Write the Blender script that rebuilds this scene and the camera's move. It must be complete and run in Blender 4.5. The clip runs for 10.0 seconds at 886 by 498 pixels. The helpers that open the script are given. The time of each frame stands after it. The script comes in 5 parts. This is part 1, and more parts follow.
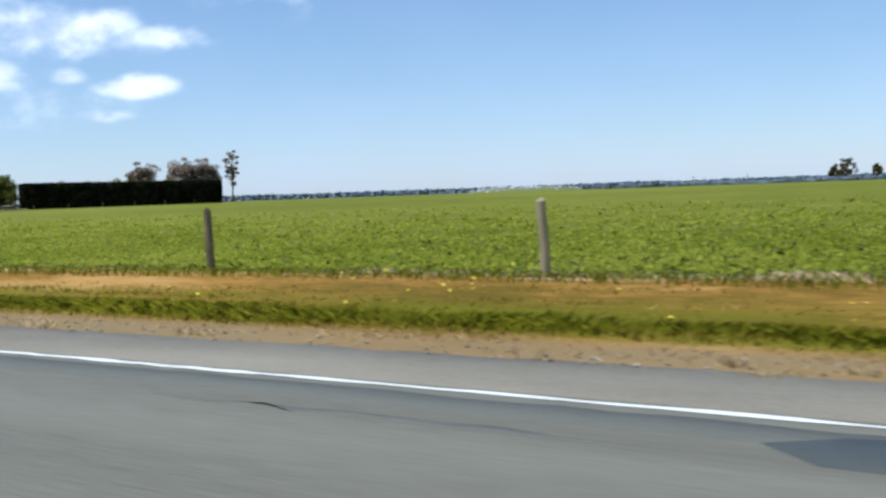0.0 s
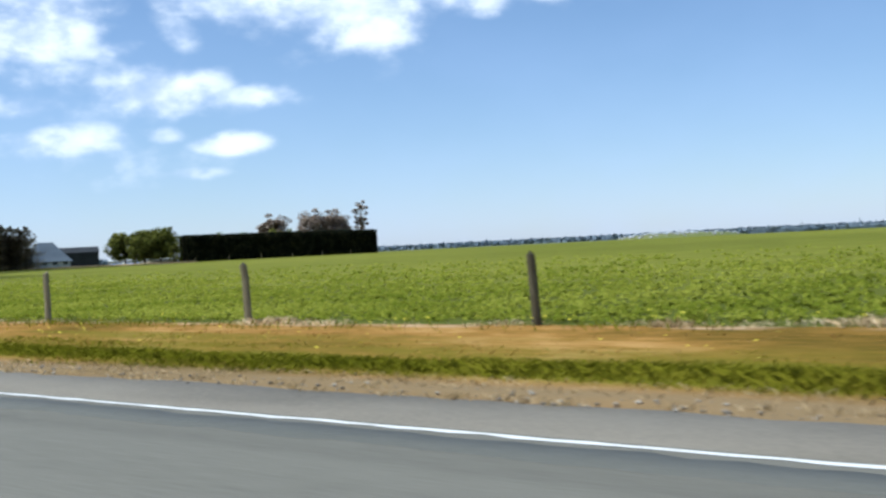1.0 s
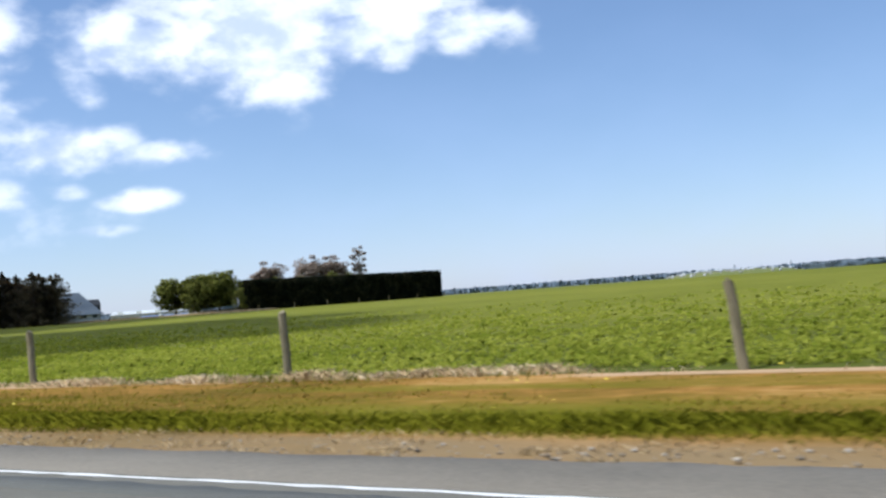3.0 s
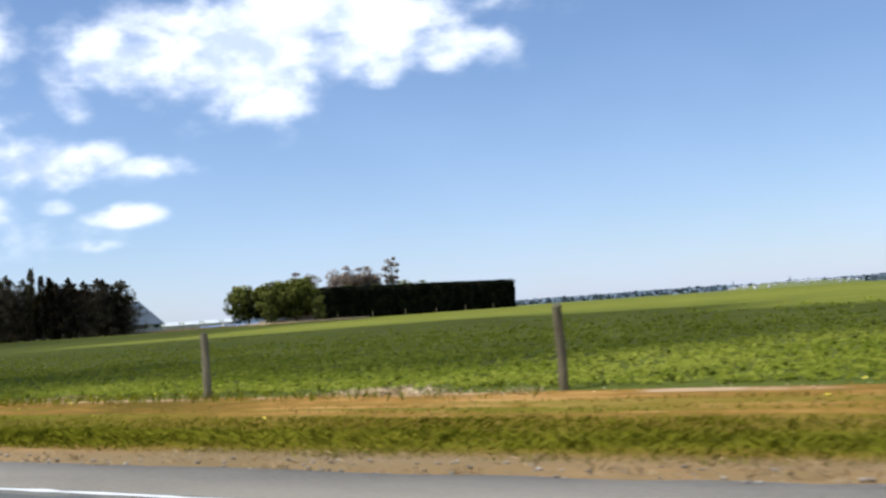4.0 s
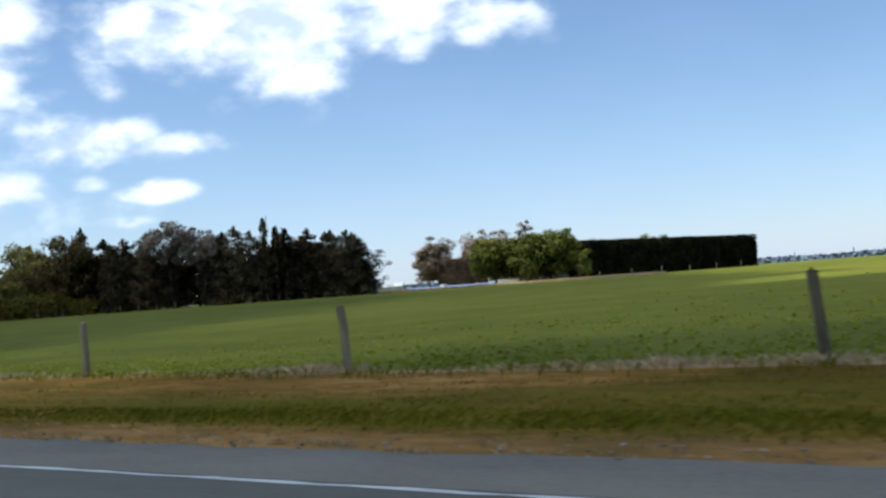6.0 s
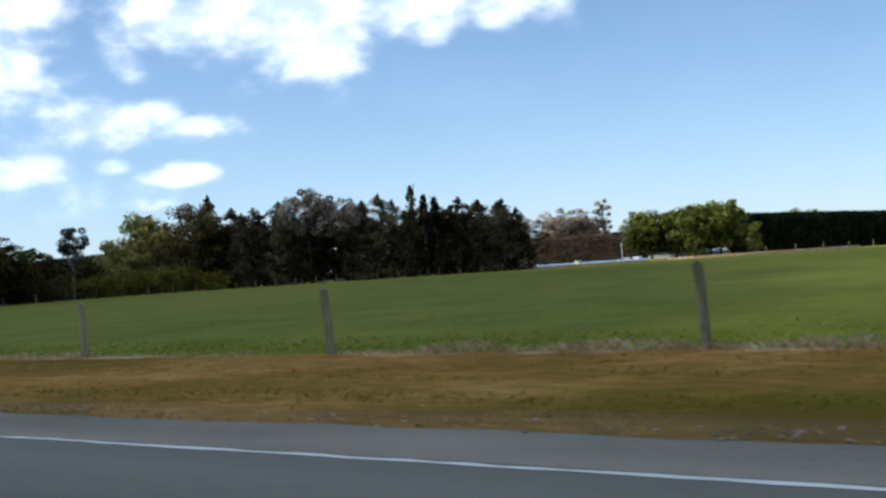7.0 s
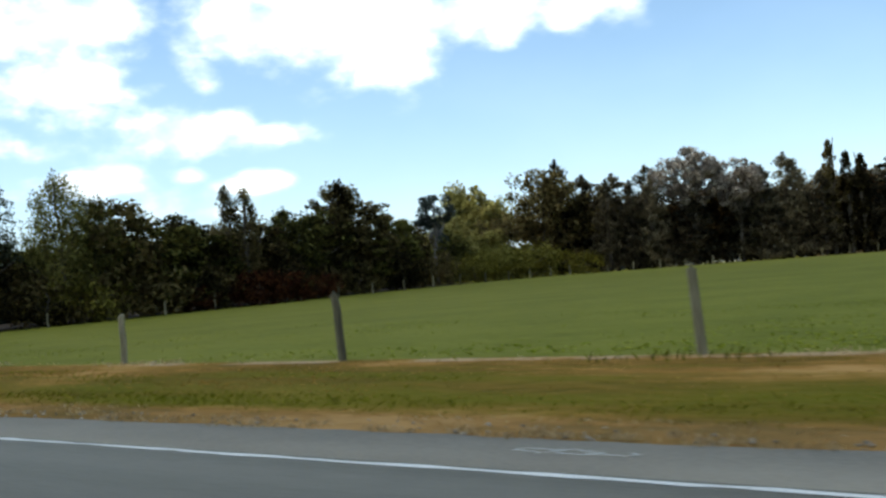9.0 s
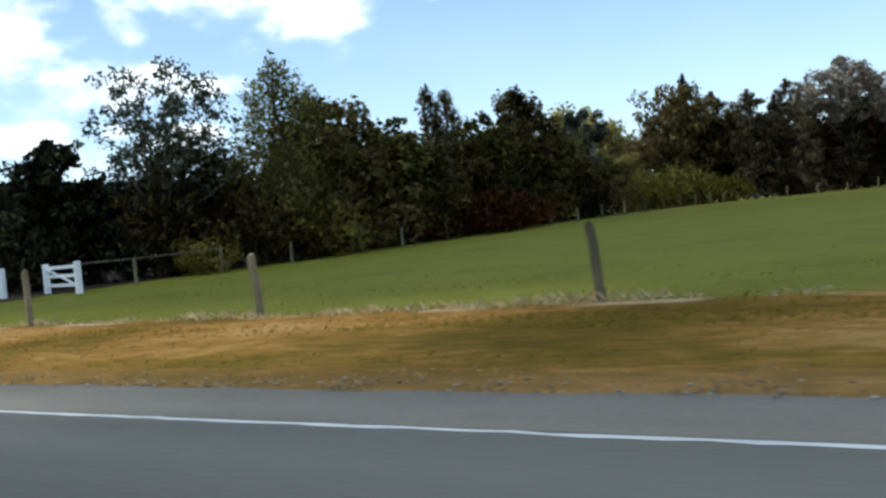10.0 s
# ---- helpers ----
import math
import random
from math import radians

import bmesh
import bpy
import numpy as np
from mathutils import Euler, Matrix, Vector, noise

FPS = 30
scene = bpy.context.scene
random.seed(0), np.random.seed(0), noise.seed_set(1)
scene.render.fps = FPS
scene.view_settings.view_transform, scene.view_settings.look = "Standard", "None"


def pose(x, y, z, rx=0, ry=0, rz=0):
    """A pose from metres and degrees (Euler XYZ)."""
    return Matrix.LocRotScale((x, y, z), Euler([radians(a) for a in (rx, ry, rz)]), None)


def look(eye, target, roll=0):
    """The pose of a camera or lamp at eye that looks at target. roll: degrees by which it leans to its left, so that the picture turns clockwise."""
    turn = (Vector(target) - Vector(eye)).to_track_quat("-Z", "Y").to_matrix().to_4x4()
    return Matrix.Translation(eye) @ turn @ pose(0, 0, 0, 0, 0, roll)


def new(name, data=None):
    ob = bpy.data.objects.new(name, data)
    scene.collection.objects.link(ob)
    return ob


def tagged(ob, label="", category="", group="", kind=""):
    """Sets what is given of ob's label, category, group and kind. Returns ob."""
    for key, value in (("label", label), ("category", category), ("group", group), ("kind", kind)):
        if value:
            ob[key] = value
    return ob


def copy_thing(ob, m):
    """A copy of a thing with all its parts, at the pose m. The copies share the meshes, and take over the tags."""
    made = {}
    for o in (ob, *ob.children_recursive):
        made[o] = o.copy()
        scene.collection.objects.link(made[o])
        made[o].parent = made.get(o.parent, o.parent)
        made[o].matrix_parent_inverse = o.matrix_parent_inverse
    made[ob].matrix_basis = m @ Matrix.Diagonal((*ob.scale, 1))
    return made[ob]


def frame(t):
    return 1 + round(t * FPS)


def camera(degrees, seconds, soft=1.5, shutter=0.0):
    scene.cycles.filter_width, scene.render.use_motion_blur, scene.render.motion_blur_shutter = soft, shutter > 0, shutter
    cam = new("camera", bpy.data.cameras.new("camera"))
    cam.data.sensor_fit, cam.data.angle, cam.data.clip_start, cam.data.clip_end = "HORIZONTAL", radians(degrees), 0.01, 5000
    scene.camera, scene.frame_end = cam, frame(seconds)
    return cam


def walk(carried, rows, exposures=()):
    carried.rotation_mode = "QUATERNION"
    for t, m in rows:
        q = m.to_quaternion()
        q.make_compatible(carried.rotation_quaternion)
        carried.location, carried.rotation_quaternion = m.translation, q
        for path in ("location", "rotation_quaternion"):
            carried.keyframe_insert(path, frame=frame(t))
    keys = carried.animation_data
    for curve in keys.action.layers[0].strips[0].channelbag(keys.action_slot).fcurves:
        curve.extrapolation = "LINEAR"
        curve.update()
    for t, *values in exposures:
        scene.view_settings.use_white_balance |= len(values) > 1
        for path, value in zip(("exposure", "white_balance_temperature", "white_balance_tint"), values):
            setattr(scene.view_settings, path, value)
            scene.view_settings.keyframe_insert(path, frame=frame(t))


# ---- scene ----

# ======== camera and its drive along the road ========
cam = camera(44.9, 10.0, soft=2.6, shutter=0.06)
SPEED = 24.0     # metres a second, towards -x
EYE = 1.24
# seconds, lead over the even speed, sideways drift in the lane, yaw to the left of +y, pitch, roll
DRIVE = [
    (0.0, -0.69, -0.08, 33.67, -2.94, -2.01),
    (0.5, -0.59, -0.01, 35.60, -0.64, -4.43),
    (1.0, -0.04, -0.15, 38.35, -0.04, -2.85),
    (1.5, 0.32, -0.25, 36.73, -0.53, -3.04),
    (2.0, 0.44, -0.16, 32.75, 0.73, -3.09),
    (2.2, 0.50, -0.06, 33.57, 1.28, -3.22),
    (3.3, -0.06, -0.16, 33.41, 2.59, -4.34),
    (3.5, 0.07, -0.22, 33.02, 1.99, -2.84),
    (4.0, 0.21, -0.09, 32.78, 3.28, -4.07),
    (4.5, 0.23, 0.05, 33.22, 2.78, -4.92),
    (5.0, 0.25, 0.17, 31.81, 1.13, -3.96),
    (5.2, 0.47, 0.21, 33.59, 2.29, -5.10),
    (6.3, 0.03, 0.10, 34.68, 1.89, -4.16),
    (6.5, 0.17, -0.09, 35.03, 1.62, -4.61),
    (7.0, 0.24, -0.14, 35.66, 1.28, -3.84),
    (7.5, 0.03, -0.03, 36.04, -0.39, -3.33),
    (8.0, -0.60, -0.02, 37.59, 0.44, -4.33),
    (8.5, 0.02, 0.14, 39.52, 0.75, -4.61),
    (9.0, 0.12, 0.02, 39.46, 1.78, -4.36),
    (9.5, -0.28, 0.05, 37.54, 1.13, -3.22),
    (10.0, -0.51, 0.29, 36.28, -1.15, -5.60),
]


def drive_pose(t, lead, side, yaw, pitch, roll):
    eye = Vector((lead - SPEED * t, side, EYE))
    a, b = radians(yaw), radians(pitch)
    return look(eye, eye + Vector((-math.sin(a) * math.cos(b), math.cos(a) * math.cos(b), math.sin(b))) * 10, roll)


walk(cam, [(r[0], drive_pose(*r)) for r in DRIVE],
     exposures=[(0.0, 0.13, 5430, 6), (1.0, 0.15, 5420, 6), (3.5, 0.16, 5600, 11), (5.0, 0.22, 5680, 9), (7.0, 0.32, 5690, 3), (7.5, 0.58, 6000, 2), (8.0, 0.77, 6150, 0), (9.0, 0.79, 6200, 0), (10.0, 0.80, 6030, 3)])

# ======== sky, sun ========
SUN_AZ = radians(142.0)   # to the left of +y
SUN_EL = radians(60.0)
to_sun = Vector((-math.sin(SUN_AZ) * math.cos(SUN_EL), math.cos(SUN_AZ) * math.cos(SUN_EL), math.sin(SUN_EL)))
sun = new("sun", bpy.data.lights.new("sun", "SUN"))
sun.data.energy, sun.data.angle, sun.data.color = 4.7, radians(0.5), (1.0, 0.95, 0.86)
sun.matrix_world = look(to_sun * 100, (0, 0, 0))

# clouds: azimuth to the left of +y, height over the horizon, half width, half height (radians), density
CLOUDS = [
    (0.851, 0.243, 0.068, 0.029, 1.0), (0.740, 0.245, 0.068, 0.047, 1.2), (0.727, 0.206, 0.047, 0.021, 0.9),
    (0.640, 0.245, 0.068, 0.026, 1.0), (0.550, 0.243, 0.053, 0.019, 0.9), (0.680, 0.277, 0.137, 0.021, 1.1),
    (0.632, 0.213, 0.047, 0.008, 0.5), (0.900, 0.205, 0.019, 0.016, 0.7),
    (0.945, 0.196, 0.032, 0.009, 0.4), (0.920, 0.154, 0.055, 0.021, 0.9), (0.831, 0.147, 0.034, 0.011, 0.7),
    (0.918, 0.114, 0.029, 0.008, 0.5), (0.858, 0.105, 0.032, 0.009, 0.9), (0.896, 0.079, 0.029, 0.006, 0.6),
    (1.023, 0.203, 0.053, 0.026, 0.9), (1.035, 0.140, 0.047, 0.016, 0.6), (1.004, 0.111, 0.058, 0.015, 0.7),
    (1.022, 0.250, 0.068, 0.037, 1.0), (0.955, 0.192, 0.026, 0.011, 0.5),
    (1.02, 0.165, 0.10, 0.045, 0.42), (0.96, 0.088, 0.085, 0.022, 0.40),
]
world = bpy.data.worlds.new("world")
scene.world = world
world.use_nodes = True
wn, wl = world.node_tree.nodes, world.node_tree.links
wn.clear()


def wmath(op, a, b=None, c=None):
    n = wn.new("ShaderNodeMath")
    n.operation = op
    for k, v in enumerate((a, b, c)):
        if v is None:
            continue
        if isinstance(v, (int, float)):
            n.inputs[k].default_value = v
        else:
            wl.new(v, n.inputs[k])
    return n.outputs[0]


w_out, w_bg = wn.new("ShaderNodeOutputWorld"), wn.new("ShaderNodeBackground")
sky = wn.new("ShaderNodeTexSky")
sky.sky_type, sky.sun_disc = "NISHITA", False
sky.sun_elevation, sky.sun_rotation = SUN_EL, -SUN_AZ
sky.air_density, sky.dust_density, sky.ozone_density = 1.0, 0.3, 2.4
w_tc = wn.new("ShaderNodeTexCoord")
w_sep = wn.new("ShaderNodeSeparateXYZ")
wl.new(w_tc.outputs["Generated"], w_sep.inputs[0])
az = wmath("ARCTAN2", wmath("MULTIPLY", w_sep.outputs[0], -1.0), w_sep.outputs[1])
el = wmath("ARCSINE", w_sep.outputs[2])
w_map = wn.new("ShaderNodeMapping")
w_map.inputs["Scale"].default_value = (1, 1, 1.7)
wl.new(w_tc.outputs["Generated"], w_map.inputs[0])
w_noise = wn.new("ShaderNodeTexNoise")
w_noise.inputs["Scale"].default_value, w_noise.inputs["Detail"].default_value, w_noise.inputs["Roughness"].default_value = 21, 5, 0.48
wl.new(w_map.outputs[0], w_noise.inputs["Vector"])
w_noise2 = wn.new("ShaderNodeTexNoise")
w_noise2.inputs["Scale"].default_value, w_noise2.inputs["Detail"].default_value = 9, 4
wl.new(w_map.outputs[0], w_noise2.inputs["Vector"])
cover = None
for c_az, c_el, c_w, c_h, c_d in CLOUDS:
    u = wmath("MULTIPLY", wmath("SUBTRACT", az, c_az), 0.85 / c_w)
    v = wmath("MULTIPLY", wmath("SUBTRACT", el, c_el), 0.85 / c_h)
    d2 = wmath("ADD", wmath("MULTIPLY", u, u), wmath("MULTIPLY", v, v))
    g = wmath("MULTIPLY", wmath("POWER", 2.718, wmath("MULTIPLY", d2, -0.9)), c_d)
    cover = g if cover is None else wmath("MAXIMUM", cover, g)
puff = wmath("ADD", cover, wmath("MULTIPLY", wmath("SUBTRACT", w_noise.outputs[0], 0.5), 1.4))
w_ramp = wn.new("ShaderNodeMapRange")
w_ramp.interpolation_type = "SMOOTHSTEP"
w_ramp.inputs["From Min"].default_value, w_ramp.inputs["From Max"].default_value = 0.18, 0.92
wl.new(puff, w_ramp.inputs[0])
gate = wn.new("ShaderNodeMapRange")
gate.inputs["From Min"].default_value, gate.inputs["From Max"].default_value = 0.06, 0.40
wl.new(cover, gate.inputs[0])
mask = wmath("MULTIPLY", w_ramp.outputs[0], gate.outputs[0])
# broken cumulus added over the unseen rest of the sky, whitening the fill light
w_noise3 = wn.new("ShaderNodeTexNoise")
w_noise3.inputs["Scale"].default_value, w_noise3.inputs["Detail"].default_value = 3.5, 6
wl.new(w_map.outputs[0], w_noise3.inputs["Vector"])
w_over, w_high = wn.new("ShaderNodeMapRange"), wn.new("ShaderNodeMapRange")
for n, lo_in, hi_in in ((w_over, 0.505, 0.625), (w_high, 0.34, 0.50)):
    n.interpolation_type = "SMOOTHSTEP"
    n.inputs["From Min"].default_value, n.inputs["From Max"].default_value = lo_in, hi_in
wl.new(w_noise3.outputs[0], w_over.inputs[0]), wl.new(el, w_high.inputs[0])
mask = wmath("MAXIMUM", mask, wmath("MULTIPLY", w_over.outputs[0], w_high.outputs[0]))
# thin veil of high cloud towards the horizon
veil = wmath("MULTIPLY", wmath("POWER", 2.718, wmath("MULTIPLY", wmath("ABSOLUTE", el), -6.0)), 0.35)
veil = wmath("MULTIPLY", veil, wmath("ADD", 0.55, w_noise2.outputs[0]))
w_veil, w_mix = wn.new("ShaderNodeMix"), wn.new("ShaderNodeMix")
for n in (w_veil, w_mix):
    n.data_type = "RGBA"
wl.new(sky.outputs[0], w_veil.inputs["A"])
w_veil.inputs["B"].default_value = (6.5, 7.4, 10.4, 1)
wl.new(veil, w_veil.inputs["Factor"])
wl.new(w_veil.outputs["Result"], w_mix.inputs["A"])
w_tone = wn.new("ShaderNodeMix")   # bright tops and greyer hollows
w_tone.data_type = "RGBA"
w_tone.inputs["A"].default_value, w_tone.inputs["B"].default_value = (6.6, 7.2, 8.4, 1), (10.4, 10.3, 10.2, 1)
w_lit = wn.new("ShaderNodeMapRange")
w_lit.interpolation_type = "SMOOTHSTEP"
w_lit.inputs["From Min"].default_value, w_lit.inputs["From Max"].default_value = 0.36, 0.60
wl.new(w_noise.outputs[0], w_lit.inputs[0])
wl.new(w_lit.outputs[0], w_tone.inputs["Factor"])
wl.new(w_tone.outputs["Result"], w_mix.inputs["B"])
wl.new(mask, w_mix.inputs["Factor"])
wl.new(w_mix.outputs["Result"], w_bg.inputs[0])
w_bg.inputs[1].default_value = 0.1
wl.new(w_bg.outputs[0], w_out.inputs[0])

# ======== materials ========


def material(name, colours, scale, rough=0.9, bump=0.0, fine=None, metal=0.0, spread=(0.35, 0.65), stretch=(1, 1, 1),
             island=0.0, through_leaf=0.0, obj=0.0, coarse=None, bump_dist=0.05, spec=0.3):
    """Colours mixed by noise at a coarse and a fine scale, world-sized; relief by the fine noise."""
    m = bpy.data.materials.new(name)
    m.use_nodes = True
    nt = m.node_tree
    n, lk = nt.nodes, nt.links
    n.clear()
    out = n.new("ShaderNodeOutputMaterial")
    bs = n.new("ShaderNodeBsdfPrincipled")
    bs.inputs["Roughness"].default_value, bs.inputs["Metallic"].default_value = rough, metal
    bs.inputs["Specular IOR Level"].default_value = spec if not through_leaf else 0.02
    geo = n.new("ShaderNodeNewGeometry")
    mp = n.new("ShaderNodeMapping")
    mp.inputs["Scale"].default_value = stretch
    lk.new(geo.outputs["Position"], mp.inputs[0])
    a = n.new("ShaderNodeTexNoise")
    a.inputs["Scale"].default_value, a.inputs["Detail"].default_value = scale, 5
    b = n.new("ShaderNodeTexNoise")
    b.inputs["Scale"].default_value, b.inputs["Detail"].default_value = fine or scale * 9, 4
    lk.new(mp.outputs[0], a.inputs["Vector"]), lk.new(mp.outputs[0], b.inputs["Vector"])

    def mth(op, p, q):
        k = n.new("ShaderNodeMath")
        k.operation = op
        for i, v in enumerate((p, q)):
            if isinstance(v, (int, float)):
                k.inputs[i].default_value = v
            else:
                lk.new(v, k.inputs[i])
        return k.outputs[0]
    fac = mth("ADD", mth("MULTIPLY", a.outputs[0], 0.6), mth("MULTIPLY", b.outputs[0], 0.4))
    if coarse:
        cc = n.new("ShaderNodeTexNoise")
        cc.inputs["Scale"].default_value, cc.inputs["Detail"].default_value = coarse, 3
        lk.new(geo.outputs["Position"], cc.inputs["Vector"])
        fac = mth("ADD", fac, mth("MULTIPLY", mth("SUBTRACT", cc.outputs[0], 0.5), 0.7))
    if island:
        fac = mth("ADD", fac, mth("MULTIPLY", mth("SUBTRACT", geo.outputs["Random Per Island"], 0.5), island))
    if obj:
        oi = n.new("ShaderNodeObjectInfo")
        fac = mth("ADD", fac, mth("MULTIPLY", mth("SUBTRACT", oi.outputs["Random"], 0.5), obj))
    ramp = n.new("ShaderNodeValToRGB")
    cr = ramp.color_ramp
    lo, hi = spread
    cr.elements[0].position, cr.elements[1].position = lo, hi
    cr.elements[0].color, cr.elements[1].color = (*colours[0], 1), (*colours[-1], 1)
    for i, c in enumerate(colours[1:-1], 1):
        e = cr.elements.new(lo + (hi - lo) * i / (len(colours) - 1))
        e.color = (*c, 1)
    lk.new(fac, ramp.inputs[0])
    lk.new(ramp.outputs[0], bs.inputs["Base Color"])
    if bump:
        bp = n.new("ShaderNodeBump")
        bp.inputs["Strength"].default_value, bp.inputs["Distance"].default_value = bump, bump_dist
        lk.new(b.outputs[0], bp.inputs["Height"])
        lk.new(bp.outputs[0], bs.inputs["Normal"])
    shader = bs.outputs[0]
    if through_leaf:
        tr = n.new("ShaderNodeBsdfTranslucent")
        lk.new(ramp.outputs[0], tr.inputs[0])
        mx = n.new("ShaderNodeMixShader")
        mx.inputs[0].default_value = through_leaf
        lk.new(shader, mx.inputs[1]), lk.new(tr.outputs[0], mx.inputs[2])
        shader = mx.outputs[0]
    lk.new(shader, out.inputs[0])
    return m


M_ASPHALT = material("asphalt", [(0.100, 0.092, 0.070), (0.145, 0.134, 0.102), (0.183, 0.169, 0.131)], 0.9, 0.85, 0.5, fine=60,
                     stretch=(0.04, 1, 1), bump_dist=0.01)
M_SEAL = material("shoulder_seal", [(0.158, 0.134, 0.097), (0.224, 0.191, 0.140), (0.28, 0.240, 0.177)], 0.6, 0.9, 0.6, fine=45,
                  stretch=(0.4, 1, 1), bump_dist=0.012)
M_TAR = material("tar_patch", [(0.088, 0.086, 0.070), (0.126, 0.120, 0.096)], 0.8, 0.7, 0.4, fine=40, stretch=(0.15, 1, 1))
M_PATCH = material("fresh_tar", [(0.040, 0.044, 0.042), (0.064, 0.068, 0.064)], 1.2, 0.6, 0.4, fine=40, stretch=(0.3, 1, 1))
M_LINE = material("line_paint", [(0.34, 0.325, 0.285), (0.59, 0.565, 0.51), (0.70, 0.675, 0.615)], 1.5, 0.6, 0.3, fine=35, spread=(0.28, 0.5), bump_dist=0.005)
M_GRAVEL = material("gravel", [(0.15, 0.112, 0.068), (0.235, 0.183, 0.12), (0.35, 0.285, 0.195)], 1.5, 0.95, 0.8, fine=30, bump_dist=0.03)
M_STONE = material("stone", [(0.16, 0.13, 0.095), (0.28, 0.235, 0.175), (0.42, 0.36, 0.28)], 2.0, 0.9, 0.2, fine=20, island=0.5)
M_VERGE = material("verge_turf", [(0.110, 0.069, 0.012), (0.18, 0.100, 0.020), (0.285, 0.146, 0.035), (0.42, 0.235, 0.078)], 0.5, 1.0, 0.6, fine=5, stretch=(0.45, 1, 1), spec=0.02, coarse=0.16)
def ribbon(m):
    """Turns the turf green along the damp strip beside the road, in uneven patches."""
    nt = m.node_tree
    n, lk = nt.nodes, nt.links
    bs = next(k for k in n if k.type == "BSDF_PRINCIPLED")
    was = bs.inputs["Base Color"].links[0].from_socket
    geo, sep = n.new("ShaderNodeNewGeometry"), n.new("ShaderNodeSeparateXYZ")
    lk.new(geo.outputs["Position"], sep.inputs[0])

    def mr(v, a, b, c, d):
        k = n.new("ShaderNodeMapRange")
        k.interpolation_type = "SMOOTHSTEP"
        for i, x in enumerate((a, b, c, d), 1):
            k.inputs[i].default_value = x
        lk.new(v, k.inputs[0])
        return k.outputs[0]

    def mul(a, b):
        k = n.new("ShaderNodeMath")
        k.operation = "MULTIPLY"
        lk.new(a, k.inputs[0]), lk.new(b, k.inputs[1])
        return k.outputs[0]
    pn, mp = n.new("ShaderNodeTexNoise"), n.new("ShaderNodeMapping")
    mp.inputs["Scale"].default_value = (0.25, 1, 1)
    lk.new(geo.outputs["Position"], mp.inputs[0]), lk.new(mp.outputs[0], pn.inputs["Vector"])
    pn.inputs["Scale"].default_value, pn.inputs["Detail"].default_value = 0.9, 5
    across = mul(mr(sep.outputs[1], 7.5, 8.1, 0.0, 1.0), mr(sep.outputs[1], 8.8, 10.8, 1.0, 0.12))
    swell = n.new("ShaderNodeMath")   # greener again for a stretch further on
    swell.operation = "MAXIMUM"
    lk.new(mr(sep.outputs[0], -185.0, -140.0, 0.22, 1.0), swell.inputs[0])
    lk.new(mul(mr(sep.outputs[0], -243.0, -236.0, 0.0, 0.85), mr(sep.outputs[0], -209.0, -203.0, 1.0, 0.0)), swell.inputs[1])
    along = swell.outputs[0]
    # a second, broken green streak further from the road
    sn, smap = n.new("ShaderNodeTexNoise"), n.new("ShaderNodeMapping")
    smap.inputs["Scale"].default_value = (0.12, 1.6, 1)
    lk.new(geo.outputs["Position"], smap.inputs[0]), lk.new(smap.outputs[0], sn.inputs["Vector"])
    sn.inputs["Scale"].default_value, sn.inputs["Detail"].default_value = 0.8, 6
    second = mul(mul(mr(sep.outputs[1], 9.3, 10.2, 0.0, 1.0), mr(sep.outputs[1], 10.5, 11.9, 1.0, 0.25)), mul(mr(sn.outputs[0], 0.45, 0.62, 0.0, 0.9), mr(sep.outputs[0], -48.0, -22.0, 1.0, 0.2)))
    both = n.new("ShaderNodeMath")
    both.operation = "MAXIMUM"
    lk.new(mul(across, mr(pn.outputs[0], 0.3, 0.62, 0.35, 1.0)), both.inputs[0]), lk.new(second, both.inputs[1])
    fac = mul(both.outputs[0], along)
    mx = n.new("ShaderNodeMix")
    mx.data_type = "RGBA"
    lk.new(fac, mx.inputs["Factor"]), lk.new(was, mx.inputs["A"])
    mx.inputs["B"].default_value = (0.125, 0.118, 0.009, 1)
    edge = mul(mr(sep.outputs[1], 7.35, 7.95, 1.0, 0.0), mul(mr(pn.outputs[0], 0.25, 0.6, 0.6, 1.0), mr(sep.outputs[0], -128.0, -98.0, 0.3, 1.0)))
    ex = n.new("ShaderNodeMix")   # bleached strip next to the seal
    ex.data_type = "RGBA"
    lk.new(edge, ex.inputs["Factor"]), lk.new(mx.outputs["Result"], ex.inputs["A"])
    ex.inputs["B"].default_value = (0.215, 0.15, 0.075, 1)
    # pale trodden soil and dead grass in patches under the fence
    fn = n.new("ShaderNodeTexNoise")
    fn.inputs["Scale"].default_value, fn.inputs["Detail"].default_value = 0.45, 5
    lk.new(geo.outputs["Position"], fn.inputs["Vector"])
    under = mul(mul(mr(sep.outputs[1], 11.75, 12.0, 0.0, 1.0), mr(sep.outputs[1], 12.45, 12.7, 1.0, 0.0)), mr(fn.outputs[0], 0.45, 0.57, 0.0, 0.9))
    fx = n.new("ShaderNodeMix")
    fx.data_type = "RGBA"
    lk.new(under, fx.inputs["Factor"]), lk.new(ex.outputs["Result"], fx.inputs["A"])
    fx.inputs["B"].default_value = (0.44, 0.30, 0.175, 1)
    lk.new(fx.outputs["Result"], bs.inputs["Base Color"])


